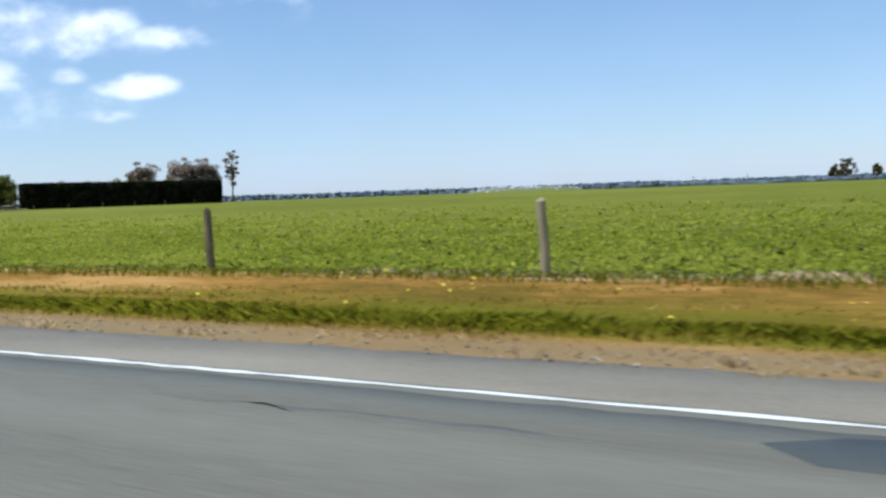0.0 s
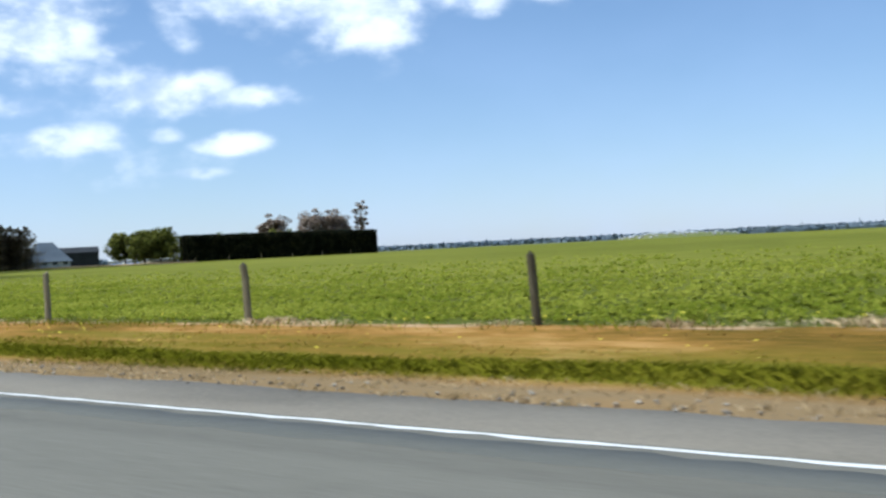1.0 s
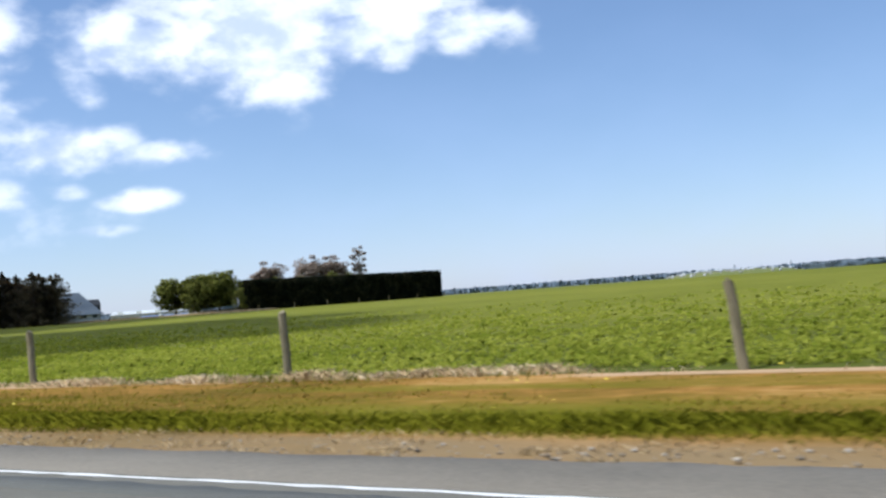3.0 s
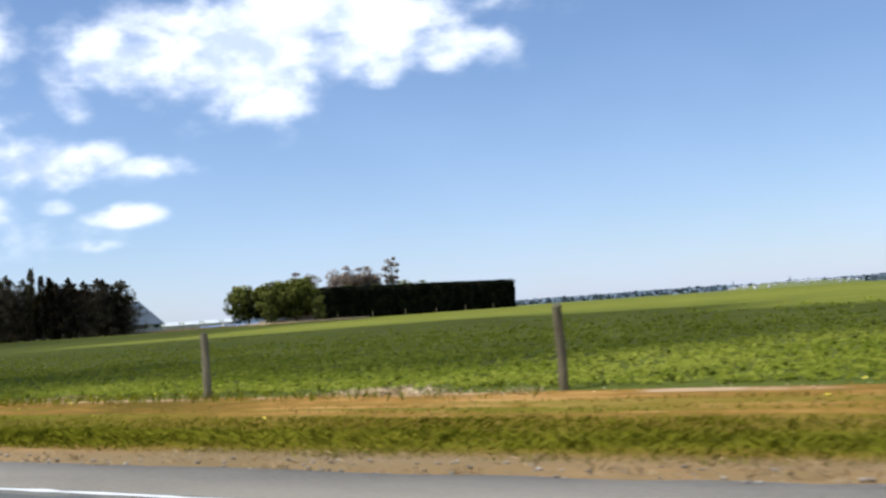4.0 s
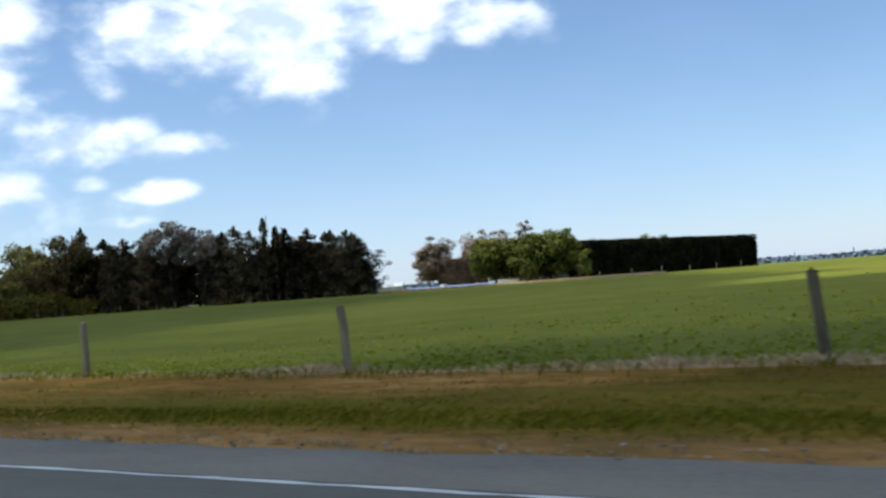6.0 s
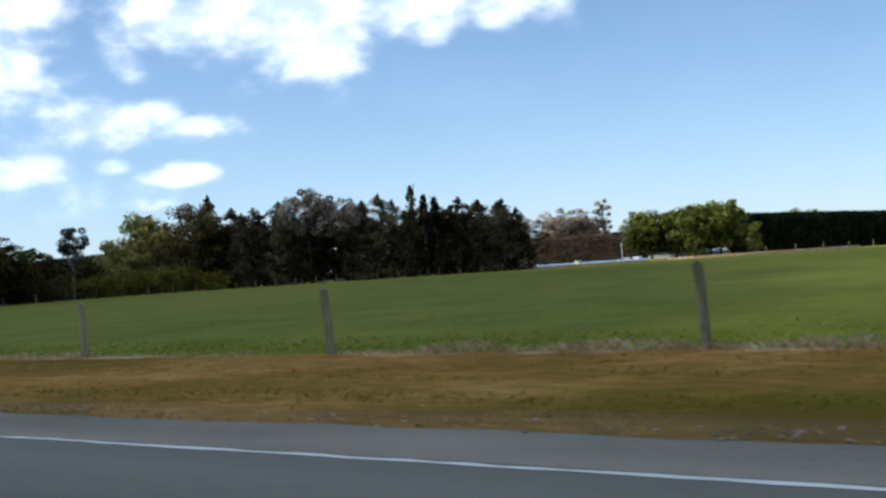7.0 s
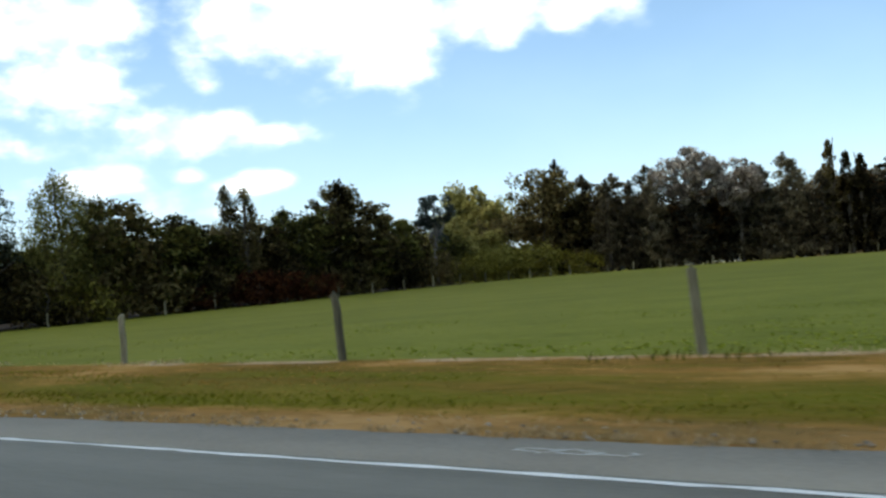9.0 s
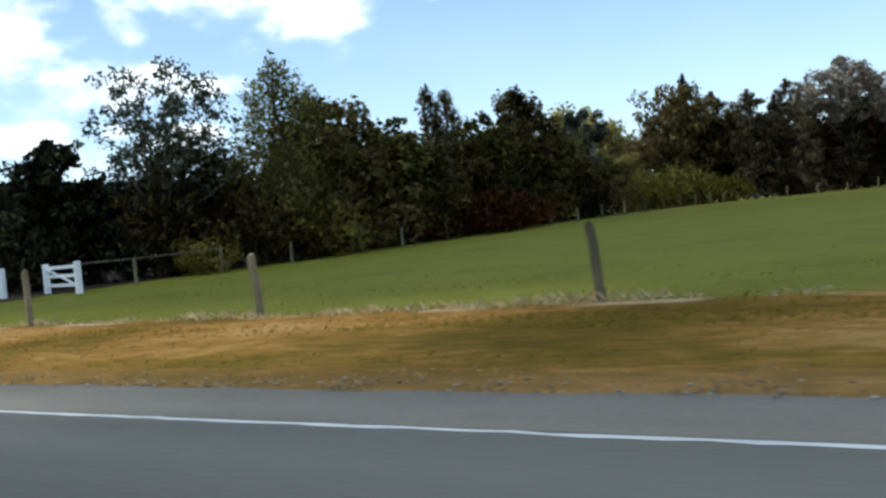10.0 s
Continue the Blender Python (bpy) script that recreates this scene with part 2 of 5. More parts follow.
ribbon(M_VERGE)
M_FIELD = material("field_green", [(0.108, 0.117, 0.010), (0.142, 0.147, 0.015), (0.178, 0.178, 0.023)], 0.35, 0.9, 0.45, fine=3.0, coarse=0.02, bump_dist=0.12, spec=0.05)
def grazed(m):
    """Dark soil and painted-in shade between the crop's plants near the fence; paler, shorter pasture towards the
    field's far end.
    """
    n, lk = m.node_tree.nodes, m.node_tree.links
    bs = next(k for k in n if k.type == "BSDF_PRINCIPLED")
    was = bs.inputs["Base Color"].links[0].from_socket
    geo, sep = n.new("ShaderNodeNewGeometry"), n.new("ShaderNodeSeparateXYZ")
    lk.new(geo.outputs["Position"], sep.inputs[0])

    def mr(v, a, b, c, d):
        k = n.new("ShaderNodeMapRange")
        k.interpolation_type = "SMOOTHSTEP"
        for i, q in enumerate((a, b, c, d), 1):
            k.inputs[i].default_value = q
        lk.new(v, k.inputs[0])
        return k.outputs[0]
    # darker green mixed in for the soil and the shade between plants
    bare = n.new("ShaderNodeMath")
    bare.operation = "MULTIPLY"
    lk.new(mr(sep.outputs[1], 14.0, 30.0, 0.8, 0.0), bare.inputs[0]), lk.new(mr(sep.outputs[0], -165.0, -120.0, 0.0, 1.0), bare.inputs[1])
    for fac, colour in ((bare.outputs[0], (0.068, 0.080, 0.012, 1)), (mr(sep.outputs[0], -215.0, -250.0, 0.0, 0.3), (0.175, 0.150, 0.028, 1))):
        mx = n.new("ShaderNodeMix")
        mx.data_type = "RGBA"
        lk.new(fac, mx.inputs["Factor"]), lk.new(was, mx.inputs["A"])
        mx.inputs["B"].default_value = colour
        was = mx.outputs["Result"]
    lk.new(was, bs.inputs["Base Color"])


grazed(M_FIELD)
M_SOIL = material("far_pasture", [(0.09, 0.11, 0.03), (0.13, 0.15, 0.045), (0.17, 0.17, 0.06)], 0.03, 0.95, 0.4, fine=0.8)
M_CROP = material("crop_leaf", [(0.175, 0.21, 0.018), (0.265, 0.29, 0.031), (0.365, 0.375, 0.055)], 0.25, 0.55, 0, fine=4, island=0.25, through_leaf=0.5)
M_GRASS_G = material("green_grass", [(0.11, 0.115, 0.006), (0.175, 0.172, 0.009), (0.265, 0.245, 0.02)], 0.4, 0.7, 0, fine=3, island=0.2, through_leaf=0.5, stretch=(0.4, 1, 1))
M_GRASS_D = material("dry_grass", [(0.23, 0.126, 0.026), (0.40, 0.217, 0.054), (0.57, 0.335, 0.115)], 0.5, 0.8, 0, fine=2.5, island=0.18, through_leaf=0.5, stretch=(0.2, 1, 1), coarse=0.25)
M_STRAW = material("straw", [(0.50, 0.36, 0.18), (0.70, 0.52, 0.29), (0.82, 0.66, 0.42)], 0.6, 0.85, 0, fine=4, island=0.3, through_leaf=0.5)
M_BLEACHED = material("bleached_grass", [(0.38, 0.27, 0.12), (0.54, 0.40, 0.21), (0.68, 0.53, 0.32)], 0.6, 0.85, 0, fine=4, island=0.3, through_leaf=0.5)
M_FLOWER = material("flower_petal", [(0.75, 0.58, 0.03), (0.85, 0.72, 0.08)], 3, 0.6)
M_POST = material("weathered_post", [(0.07, 0.058, 0.032), (0.155, 0.130, 0.072), (0.26, 0.218, 0.128)], 3, 0.9, 0.6, fine=25, stretch=(1, 1, 0.15), obj=0.3, bump_dist=0.01)
M_WHITE = material("white_paint", [(0.66, 0.64, 0.59), (0.82, 0.805, 0.755), (0.86, 0.845, 0.80)], 3, 0.5, 0.1, fine=20, spread=(0.25, 0.5))
M_RED = material("red_reflector", [(0.42, 0.02, 0.02), (0.55, 0.03, 0.025)], 8, 0.3)
M_BARK = material("bark", [(0.06, 0.045, 0.03), (0.11, 0.085, 0.06), (0.17, 0.14, 0.10)], 1.5, 0.95, 0.7, fine=9, stretch=(1, 1, 0.3))
M_BARK_PALE = material("pale_bark", [(0.20, 0.17, 0.14), (0.34, 0.30, 0.26)], 1.0, 0.9, 0.5, fine=8, stretch=(1, 1, 0.3))


def leaf_material(name, dark, mid, light, glow=0.5):
    return material(name, [dark, mid, light], 0.55, 0.6, 0, fine=2.2, spread=(0.38, 0.62), island=0.22, through_leaf=glow, obj=0.28)


M_CONIFER = leaf_material("conifer_needles", (0.034, 0.029, 0.018), (0.165, 0.134, 0.078), (0.34, 0.28, 0.165))
M_DARKLEAF = leaf_material("dark_foliage", (0.028, 0.022, 0.009), (0.135, 0.105, 0.040), (0.29, 0.22, 0.085))
M_BROADLEAF = leaf_material("broad_foliage", (0.055, 0.054, 0.014), (0.19, 0.175, 0.045), (0.36, 0.32, 0.09))
M_WILLOW = leaf_material("willow_foliage", (0.080, 0.098, 0.017), (0.188, 0.205, 0.037), (0.32, 0.325, 0.078))
M_OLIVE = leaf_material("olive_foliage", (0.16, 0.143, 0.022), (0.28, 0.245, 0.044), (0.42, 0.36, 0.085))
M_GUM = leaf_material("gum_foliage", (0.25, 0.19, 0.145), (0.43, 0.335, 0.26), (0.58, 0.47, 0.375))
M_RUST = leaf_material("rust_foliage", (0.035, 0.013, 0.007), (0.10, 0.036, 0.015), (0.18, 0.075, 0.03))
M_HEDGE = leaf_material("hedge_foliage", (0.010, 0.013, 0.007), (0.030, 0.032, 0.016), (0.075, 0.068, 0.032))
M_BROWNHEDGE = leaf_material("brown_hedge_foliage", (0.060, 0.042, 0.028), (0.105, 0.074, 0.048), (0.15, 0.108, 0.07))
M_GREYHEDGE = leaf_material("grey_hedge_foliage", (0.034, 0.040, 0.032), (0.064, 0.071, 0.054), (0.098, 0.102, 0.076))
# wood colour lightened and turned blue to imitate distance haze
M_HAZY_WOOD = material("hazy_wood", [(0.095, 0.125, 0.15), (0.135, 0.17, 0.20), (0.18, 0.215, 0.24)], 0.05, 0.9, 0, fine=0.4, island=0.3)
M_ROOF = material("grey_roof_iron", [(0.10, 0.12, 0.14), (0.155, 0.18, 0.20)], 0.5, 0.5, 0.2, fine=6, stretch=(1, 0.2, 1))
M_WALL = material("pale_wall", [(0.42, 0.44, 0.44), (0.55, 0.56, 0.55)], 0.6, 0.8, 0.1, fine=6)
M_DARKWALL = material("dark_shed_wall", [(0.010, 0.012, 0.014), (0.022, 0.024, 0.027)], 0.5, 0.7, 0.2, fine=6)
M_GLASS = material("window_glass", [(0.03, 0.04, 0.05), (0.06, 0.07, 0.08)], 0.5, 0.1)
M_BLUE = material("blue_cover", [(0.13, 0.19, 0.34), (0.19, 0.26, 0.42)], 0.8, 0.5, 0.2, fine=5)
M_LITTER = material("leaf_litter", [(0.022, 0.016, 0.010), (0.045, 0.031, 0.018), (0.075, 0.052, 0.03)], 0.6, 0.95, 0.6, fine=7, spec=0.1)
M_CREAM = material("cream_wall", [(0.40, 0.36, 0.30), (0.52, 0.47, 0.40)], 0.6, 0.85, 0.1, fine=5)

# ======== mesh helpers ========
rng = np.random.default_rng(7)


def mesh_np(name, verts, faces, normals=None):
    """A mesh from arrays: verts n x 3, faces m x k; normals: n x 3, for soft shading of many small leaves as one mass."""
    verts, faces = np.asarray(verts, np.float32), np.asarray(faces, np.int32)
    me = bpy.data.meshes.new(name)
    me.vertices.add(len(verts))
    me.vertices.foreach_set("co", verts.ravel())
    me.loops.add(faces.size)
    me.loops.foreach_set("vertex_index", faces.ravel())
    me.polygons.add(len(faces))
    me.polygons.foreach_set("loop_start", np.arange(0, faces.size, faces.shape[1], dtype=np.int32))
    me.update(calc_edges=True)
    if normals is not None:
        me.polygons.foreach_set("use_smooth", np.ones(len(faces), bool))
        normals = np.asarray(normals, np.float32)
        at = me.attributes.new("custom_normal", "FLOAT_VECTOR", "POINT")
        at.data.foreach_set("vector", (normals / (np.linalg.norm(normals, axis=1, keepdims=True) + 1e-6)).ravel())
    return me


def put(name, me, mat, parent=None, label="", smooth=False):
    """Links a mesh as one object, under a thing or a part if given."""
    me.materials.append(mat)
    if smooth:
        me.polygons.foreach_set("use_smooth", [True] * len(me.polygons))
    ob = new(name, me)
    if parent:
        ob.parent = parent
    if label:
        ob["label"] = label
    return ob


def part(name, bm, mat, parent=None, label="", smooth=False):
    me = bpy.data.meshes.new(name)
    bm.to_mesh(me)
    bm.free()
    return put(name, me, mat, parent, label, smooth)


def box(bm, x0, x1, y0, y1, z0, z1, bevel=0.0):
    r = bmesh.ops.create_cube(bm, size=1.0, matrix=Matrix.LocRotScale(((x0 + x1) / 2, (y0 + y1) / 2, (z0 + z1) / 2), None, (x1 - x0, y1 - y0, z1 - z0)))
    if bevel:
        es = {e for v in r["verts"] for e in v.link_edges}
        bmesh.ops.bevel(bm, geom=list(es), offset=bevel, segments=1, affect="EDGES")


def tube(bm, pts, radii, sides=7):
    """A tapered tube through points."""
    rings = []
    for i, (p, r) in enumerate(zip(pts, radii)):
        d = (Vector(pts[min(i + 1, len(pts) - 1)]) - Vector(pts[max(i - 1, 0)])).normalized()
        u = d.orthogonal().normalized()
        w = d.cross(u)
        rings.append([bm.verts.new(Vector(p) + (u * math.cos(k * math.tau / sides) + w * math.sin(k * math.tau / sides)) * r) for k in range(sides)])
    for a, b in zip(rings, rings[1:]):
        for k in range(sides):
            bm.faces.new((a[k], a[(k + 1) % sides], b[(k + 1) % sides], b[k]))
    bm.faces.new(rings[0][::-1])
    bm.faces.new(rings[-1])


def leaf_mesh(name, centres, size, flat=0.0, ratio=0.55, g=rng, out=None):
    """A leaf, a folded diamond, at each centre, turned at random; flat: how far the leaves lie level; out: the way out of the mass at each."""
    centres = np.asarray(centres, float)
    n = len(centres)
    size = np.broadcast_to(np.asarray(size, float), (n,)) * g.uniform(0.6, 1.35, n)
    d = g.normal(size=(n, 3))
    d[:, 2] *= 1 - flat
    d /= np.linalg.norm(d, axis=1, keepdims=True) + 1e-9
    up = g.normal(size=(n, 3)) * (1 - flat) + np.array([0, 0, flat * 2.0])
    s = np.cross(d, up)
    s /= np.linalg.norm(s, axis=1, keepdims=True) + 1e-9
    nn = np.cross(s, d)
    L, S = d * size[:, None], s * (size * ratio)[:, None]
    bend = nn * (size * 0.18)[:, None]
    v = np.stack([centres - L * 0.5, centres + S * 0.5 + bend, centres + L * 0.5, centres - S * 0.5 + bend], 1).reshape(-1, 3)
    quads = np.arange(4 * n).reshape(n, 4)
    return mesh_np(name, v, quads, None if out is None else np.repeat(out + 0.45 * nn * np.sign((nn * out).sum(1))[:, None], 4, 0))


def blade_mesh(name, roots, height, width, lean=0.5, g=rng):
    """Grass blades, each a thin bent triangle pair standing at its root."""
    roots = np.asarray(roots, float)
    n = len(roots)
    h = np.broadcast_to(np.asarray(height, float), (n,)) * g.uniform(0.55, 1.3, n)
    a = g.uniform(0, math.tau, n)
    side = np.stack([np.cos(a), np.sin(a), 0 * a], 1) * (np.broadcast_to(width, (n,)) * 0.5)[:, None]
    b = g.uniform(0, math.tau, n)
    k = h * lean * g.uniform(0.1, 1.0, n)
    over = np.stack([np.cos(b) * k, np.sin(b) * k, 0 * b], 1)
    up = np.stack([0 * h, 0 * h, h], 1)
    v = np.stack([roots - side, roots + side, roots + side * 0.7 + over * 0.35 + up * 0.6, roots + over + up], 1).reshape(-1, 3)
    turf = np.stack([0.45 * np.cos(b), 0.45 * np.sin(b), np.ones(n)], 1)
    return mesh_np(name, v, np.arange(4 * n).reshape(n, 4), np.repeat(turf, 4, 0))


# ======== the lie of the land ========
ROAD_EDGE, FENCE_Y = 6.85, 12.3


def land(x, y):
    """Height of the ground: level road, a slightly raised verge, a field that rises gently away from it."""
    x, y = np.asarray(x, float), np.asarray(y, float)
    verge = 0.11 * np.clip((y - 7.3) / 4.5, 0, 1) - 0.05 * np.clip((7.2 - y) / 0.5, 0, 1)
    field = 0.87 * (1 - np.exp(-np.clip(y - FENCE_Y, 0, None) / 62.0))
    rise = 0.28 * np.clip((-190 - x) / 80, 0, 1) * np.clip((y - 24) / 60, 0, 1) * np.exp(-np.clip(y - 90, 0, None) / 60)
    return verge + field + rise


def land_z(x, y):
    return float(land(x, y))


xs = np.unique(np.concatenate([np.arange(-420, 121, 4.0), np.linspace(-4500, -420, 18), np.linspace(120, 4500, 18)]))
ys = np.unique(np.concatenate([np.linspace(-4500, -30, 14), np.arange(-30, 6.1, 6), [6.6, 6.9, 7.2, 7.6, 8.2, 9, 10, 11, 11.8, 12.3, 12.8, 13.5, 15],
                               np.arange(17, 80, 3.0), np.arange(80, 300, 8.0), np.linspace(300, 900, 12), np.linspace(1000, 4500, 12)]))
gx, gy = np.meshgrid(xs, ys, indexing="ij")
gv = np.stack([gx, gy, land(gx, gy)], -1).reshape(-1, 3)
ny = len(ys)
ii, jj = np.meshgrid(np.arange(len(xs) - 1), np.arange(ny - 1), indexing="ij")
q = (ii * ny + jj).ravel()
me = mesh_np("ground", gv, np.stack([q, q + ny, q + ny + 1, q + 1], 1))
ground = put("ground", me, M_VERGE, smooth=True)
for m in (M_FIELD, M_SOIL):
    me.materials.append(m)
mid_y, mid_x = ((ys[:-1] + ys[1:]) / 2)[jj.ravel()], ((xs[:-1] + xs[1:]) / 2)[ii.ravel()]
slot = np.where(np.abs(mid_y - 2) < 10.4, 0, 1)
slot = np.where((mid_y > 420) | (mid_y < -12) | (np.abs(mid_x) > 900), 2, slot)
me.polygons.foreach_set("material_index", slot.astype(np.int32))
tagged(ground, "flat farmland with a mown roadside verge and green crop field", "ground", kind="structure")

# road: far lane, near lane, sealed shoulder and painted edge line
bm = bmesh.new()
box(bm, -520, 160, -5.3, 5.62, -0.25, 0.0)
road = tagged(part("road", bm, M_ASPHALT), "grey worn chip-seal country road", "road", kind="structure")
g = np.random.default_rng(3)
ex = np.arange(-520, 160.1, 0.4)
ey = ROAD_EDGE + 0.10 * np.array([noise.noise((x * 0.35, 0.3, 0)) for x in ex]) + 0.05 * g.normal(size=len(ex)) * 0.6
v = np.concatenate([np.stack([ex, 0 * ex + 5.62, 0 * ex - 0.004], 1), np.stack([ex, ey, 0 * ex - 0.012], 1), np.stack([ex, ey + 0.02, 0 * ex - 0.12], 1)])
n = len(ex)
q = np.arange(n - 1)
shoulder = put("road_shoulder", mesh_np("road_shoulder", v, np.concatenate([np.stack([q, q + 1, q + n + 1, q + n], 1), np.stack([q + n, q + n + 1, q + 2 * n + 1, q + 2 * n], 1)])), M_SEAL)
tagged(shoulder, "pale grey sealed road shoulder with a ragged edge", "road shoulder", kind="structure")
lx = np.arange(-520, 160.1, 0.25)
n = len(lx)
v = np.concatenate([np.stack([lx, 5.484 + 0.011 * g.normal(size=n), 0 * lx + 0.004], 1), np.stack([lx, 5.555 + 0.011 * g.normal(size=n), 0 * lx + 0.004], 1)])
q = np.arange(n - 1)
line = put("edge_line", mesh_np("edge_line", v, np.stack([q, q + 1, q + n + 1, q + n], 1)), M_LINE)
tagged(line, "white painted road edge line with worn edges", "road marking", kind="structure")


# ======== trees ========
def scatter_clumps(g, clumps, radius, per, level=0.75):
    """Leaf centres round each clump's centre, thicker towards its shell."""
    clumps = np.asarray(clumps, float)
    radius = np.broadcast_to(radius, (len(clumps),))
    d = g.normal(size=(len(clumps), per, 3))
    d /= np.linalg.norm(d, axis=2, keepdims=True)
    r = g.uniform(0.25, 1.0, (len(clumps), per, 1)) ** 0.6
    at = (clumps[:, None] + d * r * radius[:, None, None] * np.array([1, 1, level])).reshape(-1, 3)
    whole = clumps - clumps.mean(0)
    whole /= np.linalg.norm(whole, axis=1).max() + 1e-6
    return at, (d + 0.9 * whole[:, None]).reshape(-1, 3)


def grow(name, label, category, height, clumps, radius, per, leaf, leaf_mat, bark, trunk_r, limbs=10, seed=0, lean=0.0, flat=0.0, trunk_top=0.8, level=0.75):
    """A tree: an empty at its foot, a tapered trunk with limbs to some of the clumps, and a crown of leaves."""
    g = np.random.default_rng(seed)
    tree = tagged(new(name), label, category)
    tree.empty_display_size = 0.3
    bm = bmesh.new()
    top = height * trunk_top
    wob = [Vector((lean * top * (k / 5) ** 2 + g.normal() * 0.02 * height * k / 5, g.normal() * 0.02 * height * k / 5, top * k / 5 - (0.25 if k == 0 else 0))) for k in range(6)]
    tube(bm, wob, [trunk_r * (1.25 - 1.1 * k / 5) + 0.02 for k in range(6)], 8)
    order = np.argsort(g.uniform(size=len(clumps)))[:limbs]
    for k in order:
        c = Vector(clumps[k])
        s = min(max(c.z * 0.55 / top, 0.12), 0.9)
        i = min(int(s * 5), 4)
        a = wob[i].lerp(wob[i + 1], s * 5 - i)
        m = a.lerp(c, 0.5) + Vector((0, 0, 0.06 * height * g.uniform(-0.4, 1)))
        tube(bm, [a, m, c], [trunk_r * 0.38, trunk_r * 0.25, trunk_r * 0.08], 5)
    part("trunk", bm, bark, tree, smooth=True)
    at, out = scatter_clumps(g, clumps, radius, per, level)
    put("crown", leaf_mesh("crown", at, leaf, flat, g=g, out=out), leaf_mat, tree)
    return tree


def round_clumps(g, n, h0, h1, rx, squash=1.0, hollow=0.35):
    """Clump centres over an uneven dome between two heights."""
    out = []
    while len(out) < n:
        p = g.uniform(-1, 1, 3)
        r = np.linalg.norm(p)
        if hollow < r < 1 + 0.12 * g.normal():
            out.append((p[0] * rx, p[1] * rx * squash, (h0 + h1) / 2 + p[2] * (h1 - h0) / 2))
    return np.array(out)


def cone_clumps(g, h0, h1, r0):
    """Clumps along the whorled branches of a conifer: broad below, a blunt cone with a thin leader above."""
    out = []
    tiers = 12
    for k in range(tiers):
        s = (k + g.uniform(0.2, 0.8)) / tiers
        turn = g.uniform(0, math.tau)
        for j in range(8 if s < 0.7 else 6):
            a = turn + j * math.tau / 8 + g.uniform(-0.3, 0.3)
            s = min(max((k + g.uniform(-0.35, 1.35)) / tiers, 0.02), 0.985)
            reach = r0 * (1 - s) ** 0.52 * g.uniform(0.55, 1.12)
            for f in ((0.35, 0.7, 1.0) if s < 0.8 else (0.5, 1.0)):
                out.append((math.cos(a) * reach * f, math.sin(a) * reach * f, h0 + (h1 - h0) * s - 0.22 * reach * f + 0.20 * reach * f * f))
    out += [(g.normal() * 0.06, g.normal() * 0.06, h0 + (h1 - h0) * f) for f in (0.93, 0.97, 1.0, 1.03)]
    return np.array(out)


def make_conifer(h, r, seed, label="dark green conifer in a shelterbelt", mat=None):
    g = np.random.default_rng(seed)
    c = cone_clumps(g, h * 0.05, h, r)
    size = 0.19 * r * (1.12 - 0.8 * c[:, 2] / h) * g.uniform(0.6, 1.2, len(c))
    size = np.where(c[:, 2] > 0.78 * h, size * 1.7, size)   # airier towards the tip
    size[-4:] = 0.25
    return grow("conifer_tree", label, "tree", h, c, size, 36, 0.31, mat or M_CONIFER, M_BARK, h * 0.018, 22, seed, trunk_top=0.95, level=0.7)


def make_broadleaf(h, r, seed, mat, label, name="broadleaf_tree", n=110, per=85, low=0.06, leaf=0.25, bark=None, hollow=0.35, clump=0.27, lean=0.0):
    g = np.random.default_rng(seed)
    c = round_clumps(g, n, h * low, h * 0.95, r, hollow=hollow)
    return grow(name, label, "tree", h, c, clump * r * g.uniform(0.6, 1.25, n), per, leaf, mat, bark or M_BARK, h * 0.02, 16, seed, lean=lean, trunk_top=0.75)


def make_gum(h, r, seed, mat=None, label="tall sparse gum tree with brownish foliage", leaf=0.7, n=44, low=0.42, clump=0.32, bark=None):
    g = np.random.default_rng(seed)
    c = round_clumps(g, n, h * low, h * 0.97, r, hollow=0.3)
    return grow("gum_tree", label, "tree", h, c, clump * r * g.uniform(0.6, 1.25, n), 120, leaf, mat or M_GUM, bark or M_BARK_PALE, h * 0.016, 24, seed, trunk_top=0.85)


def make_poplar(h, r, seed, mat=None, label="narrow upright poplar tree", n=110, per=30, leaf=0.22):
    g = np.random.default_rng(seed)
    s = g.uniform(0, 1, n)
    a = g.uniform(0, math.tau, n)
    reach = r * np.sin(np.pi * np.clip(s * 0.9 + 0.08, 0, 1)) ** 0.6 * g.uniform(0.3, 1, n)
    c = np.stack([np.cos(a) * reach, np.sin(a) * reach, h * (0.08 + 0.84 * s)], 1)
    return grow("poplar_tree", label, "tree", h, c, 0.36 * r * (1.1 - 0.5 * s) / (n / 110) ** 0.5, per, leaf, mat or M_DARKLEAF, M_BARK, h * 0.014, 16, seed, trunk_top=0.95, level=2.1)


def make_shrub(h, r, seed, mat, label):
    g = np.random.default_rng(seed)
    c = round_clumps(g, 44, 0.0, h * 0.9, r, hollow=0.3)
    return grow("shrub", label, "shrub", h, c, 0.36 * r * g.uniform(0.6, 1.2, 44), 54, 0.24, mat, M_BARK, 0.05, 10, seed, trunk_top=0.6)


def plant(tree, x, y, turn=0.0, size=1.0, wide=1.0):
    """Stands a tree on the land; its height is scaled by size, its spread by size * wide."""
    tree.matrix_basis = pose(x, y, land_z(x, y) - 0.03, 0, 0, turn) @ Matrix.Diagonal((size * wide, size * wide, size, 1))
    return tree


def again(tree, x, y, turn=0.0, size=1.0, wide=1.0, label=""):
    t = copy_thing(tree, Matrix())
    t.matrix_basis = pose(x, y, land_z(x, y) - 0.03, 0, 0, turn) @ Matrix.Diagonal((size * wide, size * wide, size, 1))
    if label:
        t["label"] = label
    return t


